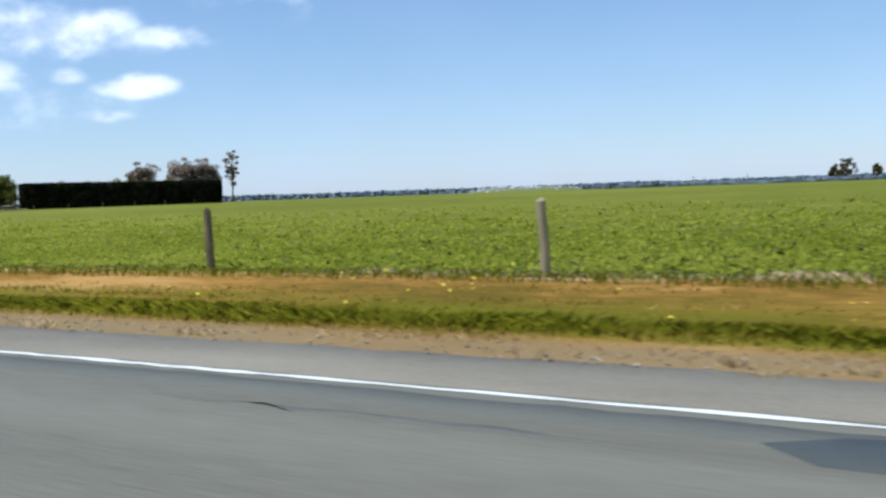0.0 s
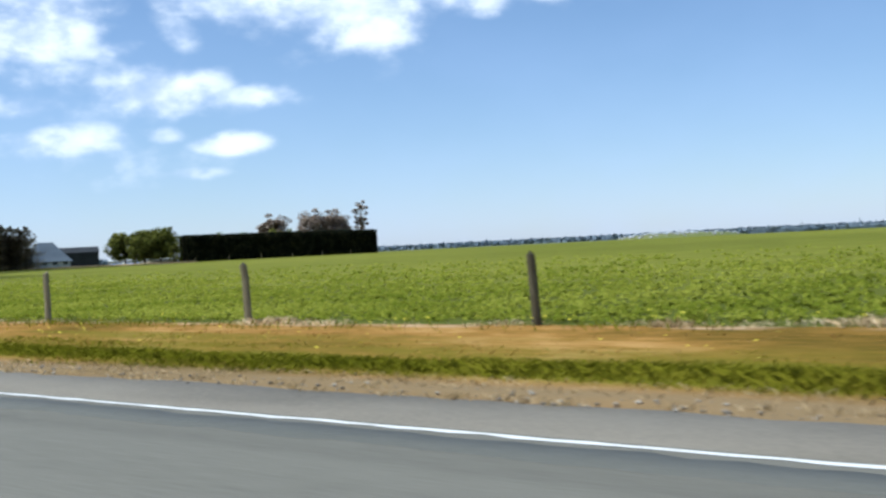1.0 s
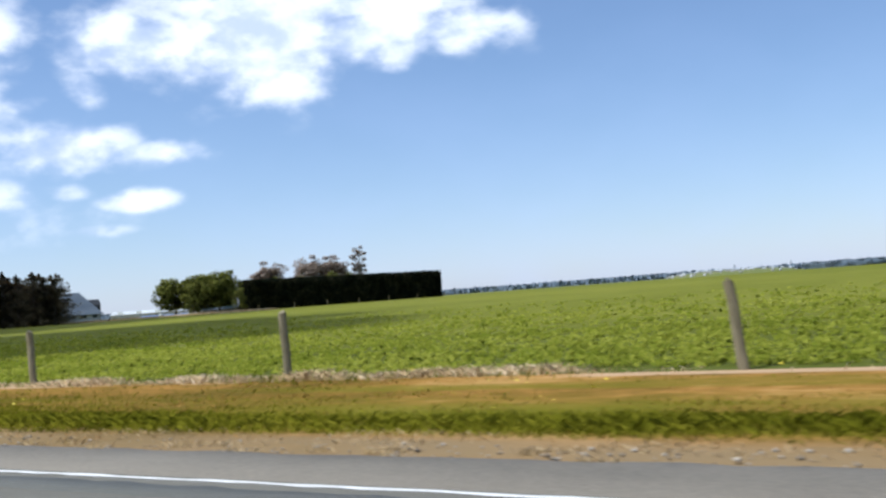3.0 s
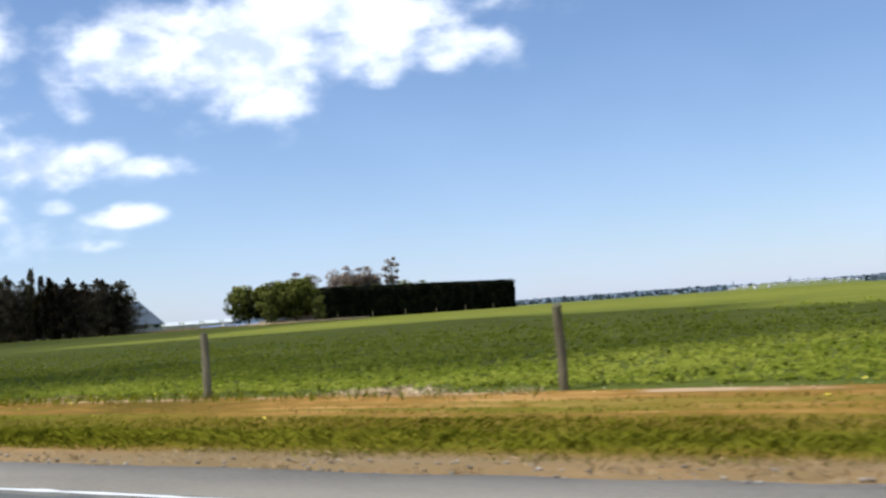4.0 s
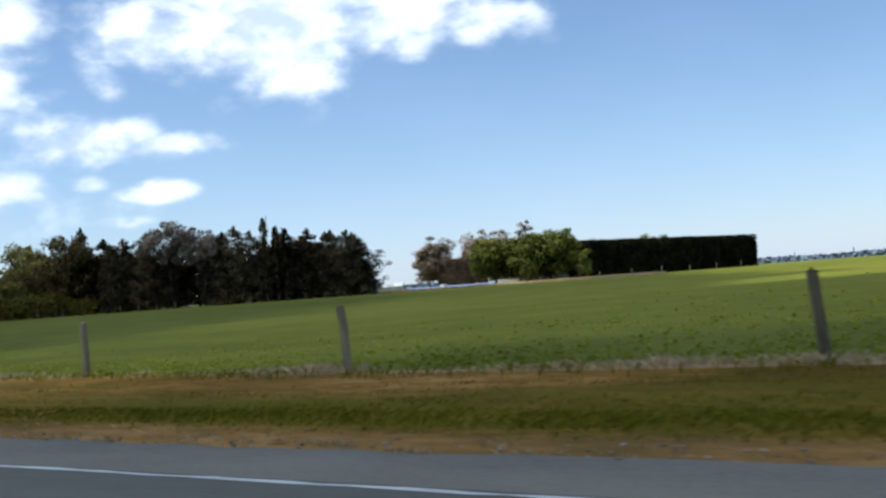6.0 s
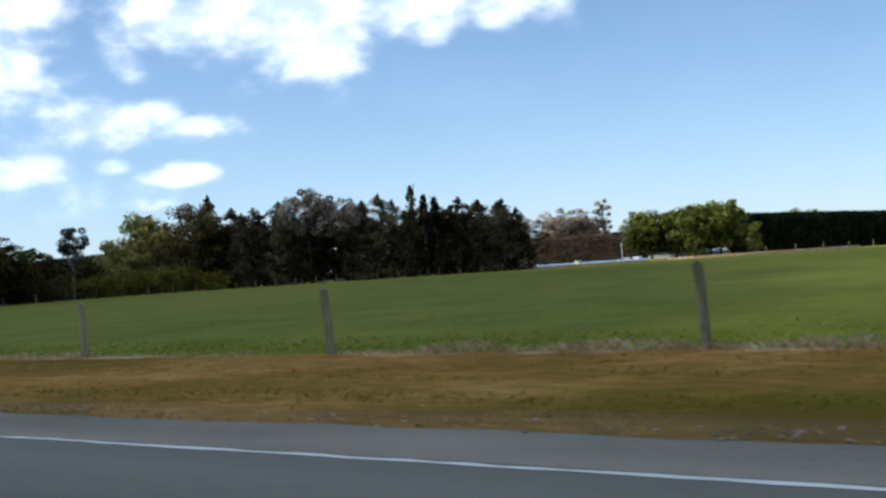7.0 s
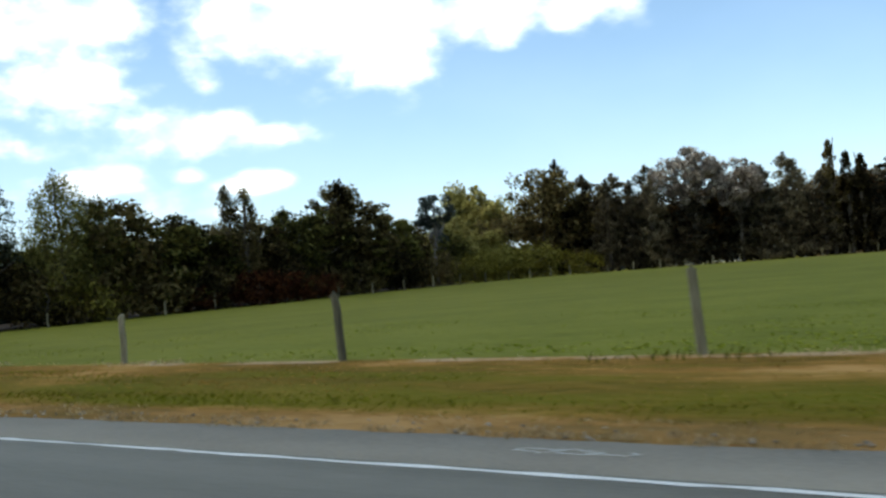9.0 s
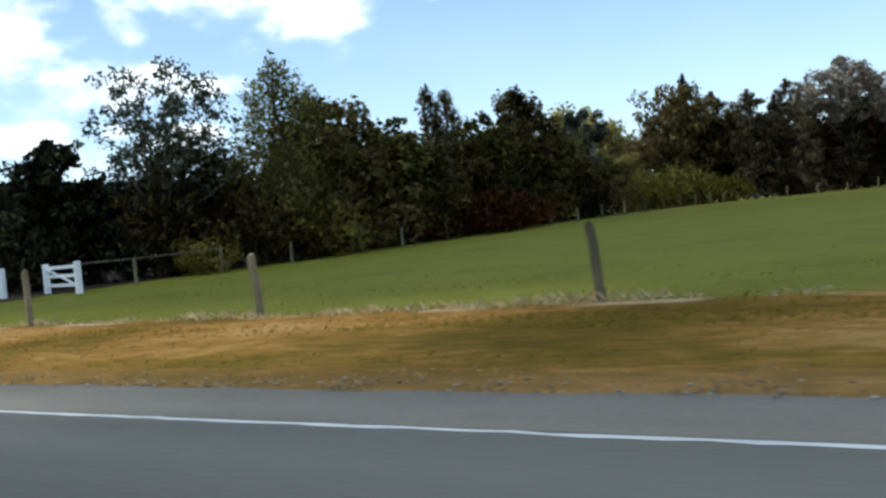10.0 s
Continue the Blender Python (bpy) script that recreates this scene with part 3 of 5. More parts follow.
# ---- shelterbelt that runs away from the road, at the field's far end ----
BELT = "trees of the shelterbelt"
con = [make_conifer(12.0, 5.6, 11), make_conifer(11.0, 5.0, 12), make_conifer(12.5, 6.2, 13)]
plant(con[0], -261.6, 115.9, 20, 0.95, 0.8)
plant(con[1], -251.8, 121.1, 70, 0.93, 0.85)
plant(con[2], -246.6, 124.2, 130, 0.77, 0.95)
for i, (x, y, s, w, k) in enumerate([(-285.4, 106.2, 1.20, 0.55, 1), (-278.9, 106.5, 0.85, 0.62, 0), (-276.6, 107.8, 0.90, 0.6, 1), (-274.6, 108.9, 0.80, 0.62, 2),
                                     (-263.8, 114.6, 0.93, 0.6, 1), (-249.2, 122.4, 0.80, 0.7, 0), (-244.9, 125.0, 0.76, 0.7, 1), (-255.5, 121.5, 0.76, 1.0, 2)]):
    again(con[k], x, y, 83 * i, s, w)
rows_back = [(-252, 132, 0.9, 0), (-254, 129, 1.05, 1), (-262, 119.5, 0.98, 2), (-266, 117.5, 1.03, 0), (-260, 124, 1.06, 1), (-276.5, 111.5, 1.06, 2),
             (-280, 110.0, 1.14, 1), (-283.5, 109.0, 1.07, 0), (-268.5, 121, 1.0, 1), (-275, 116, 0.95, 2), (-288.8, 108.6, 1.10, 1), (-286, 113, 0.95, 0),
             (-264, 114.5, 0.80, 2), (-270, 110.5, 0.72, 1), (-258, 117.0, 0.85, 0),
             (-254.5, 135, 0.9, 2), (-257, 133, 0.95, 0), (-264, 127, 0.98, 1), (-272, 122, 0.96, 2), (-279, 117, 0.95, 0), (-250.5, 124.0, 0.55, 1), (-253, 121.6, 0.6, 2), (-262, 114.8, 0.55, 0), (-275, 108.6, 0.6, 1)]
for i, (x, y, s, k) in enumerate(rows_back):
    again(con[k], x, y, 47 * i, s * 0.88, 0.98 + 0.12 * math.sin(i * 2.1))
wood_gum = make_gum(13.2, 3.6, 21, leaf_material("grey_gum_foliage", (0.38, 0.315, 0.245), (0.60, 0.50, 0.40), (0.76, 0.655, 0.54)), "tall grey-leaved gum tree above a shelterbelt", 0.34, 64, 0.5, 0.27, M_BARK)
plant(wood_gum, -270.8, 111.6, 0, 1.02, 1.1)
again(wood_gum, -266.1, 113.6, 140, 0.89, 0.9)
pop = make_poplar(13.6, 1.0, 31, n=190)
plant(pop, -257.2, 117.6)
again(pop, -255.7, 118.5, 70, 0.89, 1.1)
again(pop, -254.4, 119.2, 160, 0.86, 1.2)
leaning = make_broadleaf(8.0, 2.6, 35, M_DARKLEAF, "ragged dark tree at the end of a shelterbelt", n=40, per=60, clump=0.33, hollow=0.5, low=0.2)
plant(leaning, -243.9, 126.6, 0, 0.90)
olive = make_broadleaf(10.2, 4.2, 41, leaf_material("tan_green_foliage", (0.36, 0.315, 0.085), (0.56, 0.48, 0.14), (0.72, 0.62, 0.22)), "yellowish green round-crowned tree in a shelterbelt", n=150, per=85, leaf=0.43)
plant(olive, -296.4, 105.2, 0, 1.19, 0.92)
dark = make_broadleaf(11.5, 4.0, 42, M_DARKLEAF, "dark round-crowned tree in a shelterbelt", n=130, per=62, leaf=0.43)
plant(dark, -285.6, 103.6, 0, 1.10, 0.95)
again(dark, -282.5, 108.5, 120, 0.85, 1.0)
again(dark, -299.5, 108.0, 200, 0.8, 1.0)
again(olive, -295, 97.5, 70, 0.80, 0.9)
again(dark, -288, 97.6, 30, 0.62, 1.0)
again(olive, -288.5, 95, 140, 0.55, 1.2)
broad = make_broadleaf(9.0, 2.9, 43, M_BROADLEAF, "leafy mid-green tree in a shelterbelt", n=120, per=52, leaf=0.36)
dark2 = make_broadleaf(9.0, 2.6, 44, M_DARKLEAF, "dense dark green tree in a shelterbelt", n=120, per=52, leaf=0.36)
plant(broad, -280, 58.5, 0, 0.86)
plant(dark2, -281.1, 65.0, 0, 1.08)
for i, (x, y, s, k) in enumerate([(-276, 39.5, 0.82, 1), (-276.5, 43, 0.74, 0), (-278, 46.5, 0.72, 1), (-279.5, 55, 0.70, 1), (-281, 61.5, 0.80, 0), (-282, 69.5, 0.86, 1),
                                  (-283, 73.5, 0.80, 0), (-283.5, 77, 0.66, 1), (-285, 84.5, 0.58, 0), (-281, 68, 0.6, 0), (-277, 31.5, 0.62, 1), (-279, 36, 0.6, 0),
                                  (-279, 49, 0.66, 0), (-281.5, 53, 0.68, 1)]):
    again((broad, dark2)[k], x, y, 61 * i, s * 1.06, 1.3 + 0.15 * math.sin(i * 1.7))
under = make_broadleaf(7.0, 3.0, 47, leaf_material("brown_under_foliage", (0.04, 0.025, 0.011), (0.18, 0.108, 0.044), (0.36, 0.22, 0.09)), "dense brownish understorey tree in a shelterbelt", n=100, per=55, leaf=0.43)
plant(under, -250.5, 127.8, 0, 0.9)
for i in range(14):
    again(under, -253.5 - 2.7 * i, 126.2 - 1.25 * i + 0.8 * math.sin(i * 2.0), 53 * i, 1.22 + 0.16 * math.sin(i * 1.3), 0.85)
up = make_poplar(9.1, 1.25, 51, label="upright dark tree with a feathered top")
plant(up, -277.3, 50.1)
again(up, -277.2, 51.8, 80, 0.98)
again(up, -280.5, 65.0, 40, 1.12, 1.1)
again(up, -281.3, 66.8, 190, 1.08, 1.1)
thin = make_gum(9.3, 1.9, 53, leaf_material("grey_leaf", (0.06, 0.075, 0.06), (0.11, 0.125, 0.10), (0.17, 0.19, 0.16)), "slender grey-green tree above low shrubs", 0.24, 34)
plant(thin, -285.1, 82.9, 0, 1.03)
airy = make_broadleaf(8.6, 2.9, 55, leaf_material("airy_foliage", (0.10, 0.112, 0.072), (0.21, 0.225, 0.145), (0.34, 0.35, 0.235)), "open tree with thin see-through foliage", n=170, per=36, low=0.30, leaf=0.19, clump=0.16, hollow=0.1)
plant(airy, -276.5, 30.0, 0, 1.1)
tall = make_poplar(9.4, 2.3, 56, M_BROADLEAF, "tall leafy tree with a pointed feathery crown", 110, 75, 0.19)
plant(tall, -274.4, 35.0, 0, 0.98)
again(tall, -275.0, 38.0, 120, 0.84)
bush = make_conifer(5.7, 3.9, 57, "broad grey-green evergreen tree beside a white gate", leaf_material("evergreen_foliage", (0.035, 0.038, 0.02), (0.11, 0.115, 0.06), (0.22, 0.22, 0.12)))
plant(bush, -278.4, 26.0, 0, 1.0, 1.0)
shr = make_shrub(3.4, 2.3, 61, M_DARKLEAF, "dark leafy shrub under a shelterbelt")
plant(shr, -273.5, 33.5)
for i, (x, y, s) in enumerate([(-274, 38, 1.0), (-275, 42, 1.1), (-275, 45.5, 0.95), (-276, 54, 1.0), (-277.5, 60, 0.9), (-278.5, 65, 0.95), (-279, 71, 1.0), (-280, 76, 0.95),
                               (-274, 29.5, 0.8), (-281.5, 27.5, 1.0), (-277, 29.5, 1.1), (-280, 19.5, 1.1), (-285, 16.5, 1.0)]):
    again(shr, x, y, 77 * i, s, 1.0 + 0.1 * math.sin(i))
shr2 = make_shrub(3.0, 2.4, 62, M_OLIVE, "bright yellow-green shrub under a shelterbelt")
plant(shr2, -280, 82.5)
for i, (x, y, s) in enumerate([(-281, 87, 1.25), (-281.5, 91, 1.15), (-282, 95, 1.35), (-283, 99, 1.2), (-279.6, 101.5, 0.9), (-272.4, 28.2, 0.5), (-273.6, 35.6, 1.0)]):
    again(shr2, x, y, 50 * i, s)
rust = make_shrub(2.6, 2.0, 63, M_RUST, "rust-red shrub among dark trees")
plant(rust, -273.5, 49.5)
again(rust, -274.2, 52.5, 90, 0.9)
again(rust, -274.4, 45.0, 30, 0.7)
again(rust, -275.6, 57.2, 140, 0.8)
for ob in [o for o in bpy.data.objects if o.type == "EMPTY" and not o.parent and o.get("category") in ("tree", "shrub")]:
    ob["group"] = BELT if ob["category"] == "tree" else "shrubs under the shelterbelt"


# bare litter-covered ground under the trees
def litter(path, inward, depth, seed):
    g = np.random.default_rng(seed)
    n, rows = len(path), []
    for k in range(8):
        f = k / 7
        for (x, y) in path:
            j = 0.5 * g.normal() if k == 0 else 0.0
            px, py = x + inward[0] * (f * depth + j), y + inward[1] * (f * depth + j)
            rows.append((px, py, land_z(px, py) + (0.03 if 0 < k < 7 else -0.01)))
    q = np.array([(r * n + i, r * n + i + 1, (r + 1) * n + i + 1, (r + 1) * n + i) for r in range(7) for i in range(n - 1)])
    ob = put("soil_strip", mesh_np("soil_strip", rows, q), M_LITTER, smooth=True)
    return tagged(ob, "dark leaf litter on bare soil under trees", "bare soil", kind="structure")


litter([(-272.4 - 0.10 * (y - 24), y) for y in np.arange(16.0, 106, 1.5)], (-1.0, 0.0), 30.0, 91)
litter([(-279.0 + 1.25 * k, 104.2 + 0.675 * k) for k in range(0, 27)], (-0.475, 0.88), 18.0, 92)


# ---- trimmed hedges ----
def hedge(name, label, a, b, thick, height, mat, leaves, leaf, seed, ragged=0.25):
    """A clipped hedge between two points on the ground: an uneven core under a skin of leaves."""
    g = np.random.default_rng(seed)
    thing = tagged(new(name), label, "hedge")
    a, b = np.array(a, float), np.array(b, float)
    run = np.linalg.norm(b - a)
    d = (b - a) / run
    nrm = np.array([-d[1], d[0]])
    z0 = min(land_z(*a), land_z(*b)) - 0.2
    # core: a tunnel of rings
    k, ring = max(int(run / 1.5), 4), []
    prof = [(-0.5, 0), (-0.5, 0.35), (-0.5, 0.7), (-0.47, 0.97), (-0.2, 1.0), (0.2, 1.0), (0.47, 0.97), (0.5, 0.7), (0.5, 0.35), (0.5, 0)]
    for i in range(k + 1):
        p = a + d * run * i / k
        for u, w in prof:
            j = noise.noise((p[0] * 0.3 + u * 9, p[1] * 0.3, w * 4)) * ragged
            q = p + nrm * (u * thick * 0.9 + math.copysign(j, u))
            ring.append((q[0], q[1], z0 + w * (height + j * 0.5 - 0.1)))
    m = len(prof)
    f = [(i * m + j, (i + 1) * m + j, (i + 1) * m + j + 1, i * m + j + 1) for i in range(k) for j in range(m - 1)]
    me = mesh_np("core", ring, f)
    bm = bmesh.new()
    bm.from_mesh(me)
    bm.verts.ensure_lookup_table()
    bm.faces.new([bm.verts[j] for j in range(m)][::-1])
    bm.faces.new([bm.verts[k * m + j] for j in range(m)])
    bpy.data.meshes.remove(me)
    part("core", bm, mat, thing)
    # skin
    area = np.array([run * height, run * height, run * thick, thick * height, thick * height])
    side = g.choice(5, leaves, p=area / area.sum())
    s, w, u = g.uniform(0, run, leaves), g.uniform(0, 1, leaves), g.uniform(-0.5, 0.5, leaves)
    s = np.where(side == 3, g.normal(0, 0.12, leaves), np.where(side == 4, run + g.normal(0, 0.12, leaves), s))
    u = np.where(side == 0, -0.5, np.where(side == 1, 0.5, u)) + g.normal(0, 0.02, leaves)
    w = np.where(side == 2, 1.0 + g.normal(0, 0.012, leaves), w)
    bulge = np.array([noise.noise((x * 0.35, y * 2.0, z * 0.9)) for x, y, z in zip(s, u, w * height)]) * ragged * 1.2
    p = a + d * s[:, None] + nrm * (u * thick + np.sign(u) * bulge)[:, None]
    put("foliage", leaf_mesh("foliage", np.column_stack([p, z0 + w * (height + bulge * 0.4) + g.normal(0, 0.06, leaves)]), leaf, g=g), mat, thing)
    return thing


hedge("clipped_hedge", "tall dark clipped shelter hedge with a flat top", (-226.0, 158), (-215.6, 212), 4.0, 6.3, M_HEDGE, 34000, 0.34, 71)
hedge("far_hedge", "brownish clipped hedge behind a yard", (-328, 265.3), (-298, 274.9), 3.0, 8.5, M_BROWNHEDGE, 5500, 0.5, 72, 0.35)
hedge("far_hedge", "dull grey-green shelter hedge behind a yard", (-302, 281), (-281, 270.5), 3.0, 8.5, M_GREYHEDGE, 5500, 0.5, 77, 0.5)
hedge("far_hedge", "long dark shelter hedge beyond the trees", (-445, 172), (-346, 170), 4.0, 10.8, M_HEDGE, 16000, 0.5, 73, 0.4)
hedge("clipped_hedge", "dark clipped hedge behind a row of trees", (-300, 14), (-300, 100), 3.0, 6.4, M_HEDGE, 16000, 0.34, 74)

# ---- round trees at the hedge's near end, and gum trees beyond ----
wil = make_broadleaf(8.0, 4.2, 81, M_WILLOW, "round bright green tree with low spreading branches", n=140, per=85, low=0.17, leaf=0.38, clump=0.22)
plant(wil, -236.4, 149.3, 0, 0.97, 1.0)
again(wil, -231.5, 151.0, 110, 1.0)
again(wil, -226.5, 151.6, 215, 1.06, 0.92)
again(wil, -234.0, 153.0, 60, 0.88, 1.05)
again(wil, -229.0, 154.0, 300, 0.92, 1.0)
low = make_broadleaf(5.0, 2.2, 82, M_WILLOW, "small leafy tree beside a dark hedge", n=40, per=60, leaf=0.26)
plant(low, -222.6, 152.5)
again(low, -228.5, 146.5, 80, 0.72)
gum = make_gum(21.5, 4.4, 91, n=90, low=0.16, clump=0.46, leaf=0.6)
plant(gum, -361, 312, 0, 0.86, 1.5)
again(gum, -366.8, 314, 77, 0.77, 1.35)
again(gum, -353, 325, 130, 0.93, 1.3)
again(gum, -350.5, 331, 200, 0.90, 1.25)
again(gum, -347.2, 335, 250, 0.92, 1.25)
tallgum = make_gum(22.2, 2.9, 92, n=34, low=0.3, clump=0.38, leaf=0.5)
plant(tallgum, -347.2, 351, 0, 1.05, 1.0)

for i in range(7):
    x, y = -222.0 + 1.72 * i, 158.0 + 8.6 * i
    m = pose(x, y, land_z(x, y), 0, 0, 40 * i)
    bm = bmesh.new()
    tube(bm, [(0, 0, -0.3), (0.01, 0, 0.5), (0, 0.01, 1.05 + 0.1 * (i % 3))], [0.09, 0.085, 0.08], 7)
    hedge_post = part("fence_post", bm, M_POST)
    hedge_post.matrix_basis = m
    tagged(hedge_post, "weathered fence post in front of a dark hedge", "fence post", "posts along the tall hedge")
over = make_broadleaf(8.4, 2.6, 83, M_WILLOW, "green tree whose top shows over a clipped hedge", n=60, per=50, leaf=0.38)
plant(over, -230.4, 172.0, 0, 0.90)
for i, (x, y, s) in enumerate([(-228.2, 178.0, 0.88), (-225.6, 186.0, 0.96), (-223.8, 190.5, 0.93)]):
    again(over, x, y, 70 * i, s)

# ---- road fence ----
SKEW_TILT = 3.6   # tilt that imitates rolling-shutter skew; the posts themselves stand upright


def fence_post(h, r, seed):
    g = random.Random(seed)
    bm = bmesh.new()
    pts = [(0.012 * g.uniform(-1, 1), 0.012 * g.uniform(-1, 1), z) for z in (-0.35, 0.0, h * 0.4, h * 0.75, h - 0.012, h)]
    tube(bm, pts, [r * 1.08, r * 1.05, r, r * 0.98, r * 0.97, r * 0.90], 10)
    return part("fence_post", bm, M_POST, smooth=False)


FENCE = "posts of the roadside fence"
kinds = [fence_post(1.03, 0.066, k) for k in (1, 2, 3)]
FENCE_X = [18, 11.7, 5.4, -1, -7.35, -13.51, -20.02, -26.08, -32.26, -38.23, -44.58, -50.54, -56.67, -62.95, -69.35, -76.17,
           -83.29, -89.56, -95.86, -102.09, -108.43, -114.99, -121.25, -127.79, -134.2, -140.53, -147.24, -154.05, -160.21, -166.66, -172.84, -178.91,
           -185.12, -191.3, -197.72, -203.75, -209.91, -215.88, -221.94, -228.2, -234.35, -240.45, -246.94, -253.07, -259.4, -265.6]
STRAINERS = (-56.67, -203.75)
for i, x in enumerate(FENCE_X):
    if min(abs(x - STRAINERS[0]), abs(x - STRAINERS[1])) < 1.5:
        continue
    g = random.Random(100 + i)
    y = FENCE_Y + g.uniform(-0.05, 0.05)
    m = pose(x, y, land_z(x, y), g.uniform(-2, 2), -SKEW_TILT + g.uniform(-2, 2), g.uniform(0, 360) * 0)
    k = i % 3
    if i < 3:
        ob = kinds[k]
        ob.matrix_basis = m
    else:
        ob = copy_thing(kinds[k], m @ Matrix.Diagonal((1, 1, g.uniform(0.93, 1.06), 1)))
    tagged(ob, "weathered grey round wooden fence post tilted for shutter skew", "fence post", FENCE)


def gate_marker(x, gap, width):
    """A strainer post with a white board on either side."""
    y = FENCE_Y
    thing = tagged(new("strainer_post"), "grey strainer post flanked by two white boards", "fence post", "white-boarded strainer posts")
    bm = bmesh.new()
    tube(bm, [(gap * 0.9, 0.1, -0.35), (gap * 0.9, 0.1, 0.6), (gap * 0.9, 0.1, 1.06), (gap * 0.9, 0.1, 1.09)], [0.078, 0.075, 0.072, 0.06], 9)
    part("post", bm, M_POST, thing)
    for sx in (-gap, gap):
        bm = bmesh.new()
        box(bm, sx - width / 2, sx + width / 2, -0.02, 0.012, -0.05, 1.03, 0.006)
        part("white_board", bm, M_WHITE, thing, "white painted board")
    thing.matrix_basis = pose(x, y, land_z(x, y), 0, -SKEW_TILT - 1.0, 28)
    return thing


gate_marker(STRAINERS[0], 0.075, 0.092)
gate_marker(STRAINERS[1], 0.043, 0.072)


def marker_post(x, tall, lean):
    """A roadside edge marker: a flat white post with a red band."""
    thing = tagged(new("edge_marker_post"), "white plastic edge marker post with a red reflective band", "marker post", "edge marker posts")
    bm = bmesh.new()
    box(bm, -0.040, 0.040, -0.016, 0.016, -0.1, 1.0, 0.008)
    part("blade", bm, M_WHITE, thing)
    bm = bmesh.new()
    box(bm, -0.042, 0.042, -0.0185, 0.0185, 0.71, 0.85, 0.008)
    part("red_band", bm, M_RED, thing, "red reflective band")
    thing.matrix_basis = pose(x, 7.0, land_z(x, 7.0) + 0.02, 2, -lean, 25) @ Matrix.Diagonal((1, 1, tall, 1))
    return thing


# the last number is the imitated skew, strongest on the third post
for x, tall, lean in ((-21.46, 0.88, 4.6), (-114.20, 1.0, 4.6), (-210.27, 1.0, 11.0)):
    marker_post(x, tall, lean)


# ---- fence along the shelterbelt and the white gate ----
small = fence_post(1.05, 0.06, 9)
belt_line = [(-271.2 - 0.10 * (y - 24), y) for y in np.arange(24.0, 104, 4.3)] + [(-277.5 + 2.5 * k, 103.3 + 1.35 * k) for k in range(0, 14)]
for i, (x, y) in enumerate(belt_line):
    g = random.Random(i)
    m = pose(x, y, land_z(x, y), g.uniform(-3, 3), g.uniform(-3, 3), 0) @ Matrix.Diagonal((1, 1, g.uniform(0.85, 1.05), 1))
    if i == 0:
        ob = small
        ob.matrix_basis = m
    else:
        ob = copy_thing(small, m)
    tagged(ob, "thin grey fence post in front of trees", "fence post", "posts of the shelterbelt fence")


def white_gate(x0, y0, x1, y1):
    """A white wooden rail gate between two square posts."""
    run = math.hypot(x1 - x0, y1 - y0)
    thing = tagged(new("rail_gate"), "white painted wooden rail gate beside a conifer", "gate")
    for s in (0, run):
        bm = bmesh.new()
        box(bm, s - 0.10, s + 0.10, -0.10, 0.10, -0.3, 1.08, 0.02)
        part("gate_post", bm, M_WHITE, thing)
    for z in (0.30, 0.62, 0.92):
        bm = bmesh.new()
        box(bm, 0.10, run - 0.10, -0.03, 0.03, z - 0.06, z + 0.06, 0.01)
        part("rail", bm, M_WHITE, thing)
    bm = bmesh.new()
    tube(bm, [(0.12, 0.045, 0.30), (run - 0.12, 0.045, 0.92)], [0.04, 0.04], 4)
    part("brace", bm, M_WHITE, thing)
    thing.matrix_basis = pose(x0, y0, land_z(x0, y0), 0, 0, math.degrees(math.atan2(y1 - y0, x1 - x0)))


white_gate(-271.3, 21.75, -274.6, 22.75)
white_gate(-275.3, 21.45, -278.1, 20.5)


rail = bmesh.new()
tube(rail, [(-271.3, 21.85, land_z(-271.3, 21.85) + 0.98), (-271.2, 24.0, land_z(-271.2, 24) + 0.95), (-271.65, 28.3, land_z(-271.65, 28.3) + 0.93)], [0.02, 0.02, 0.02], 6)
tagged(part("fence_rail", rail, M_POST), "thin grey top rail running from a white gate", "fence rail")


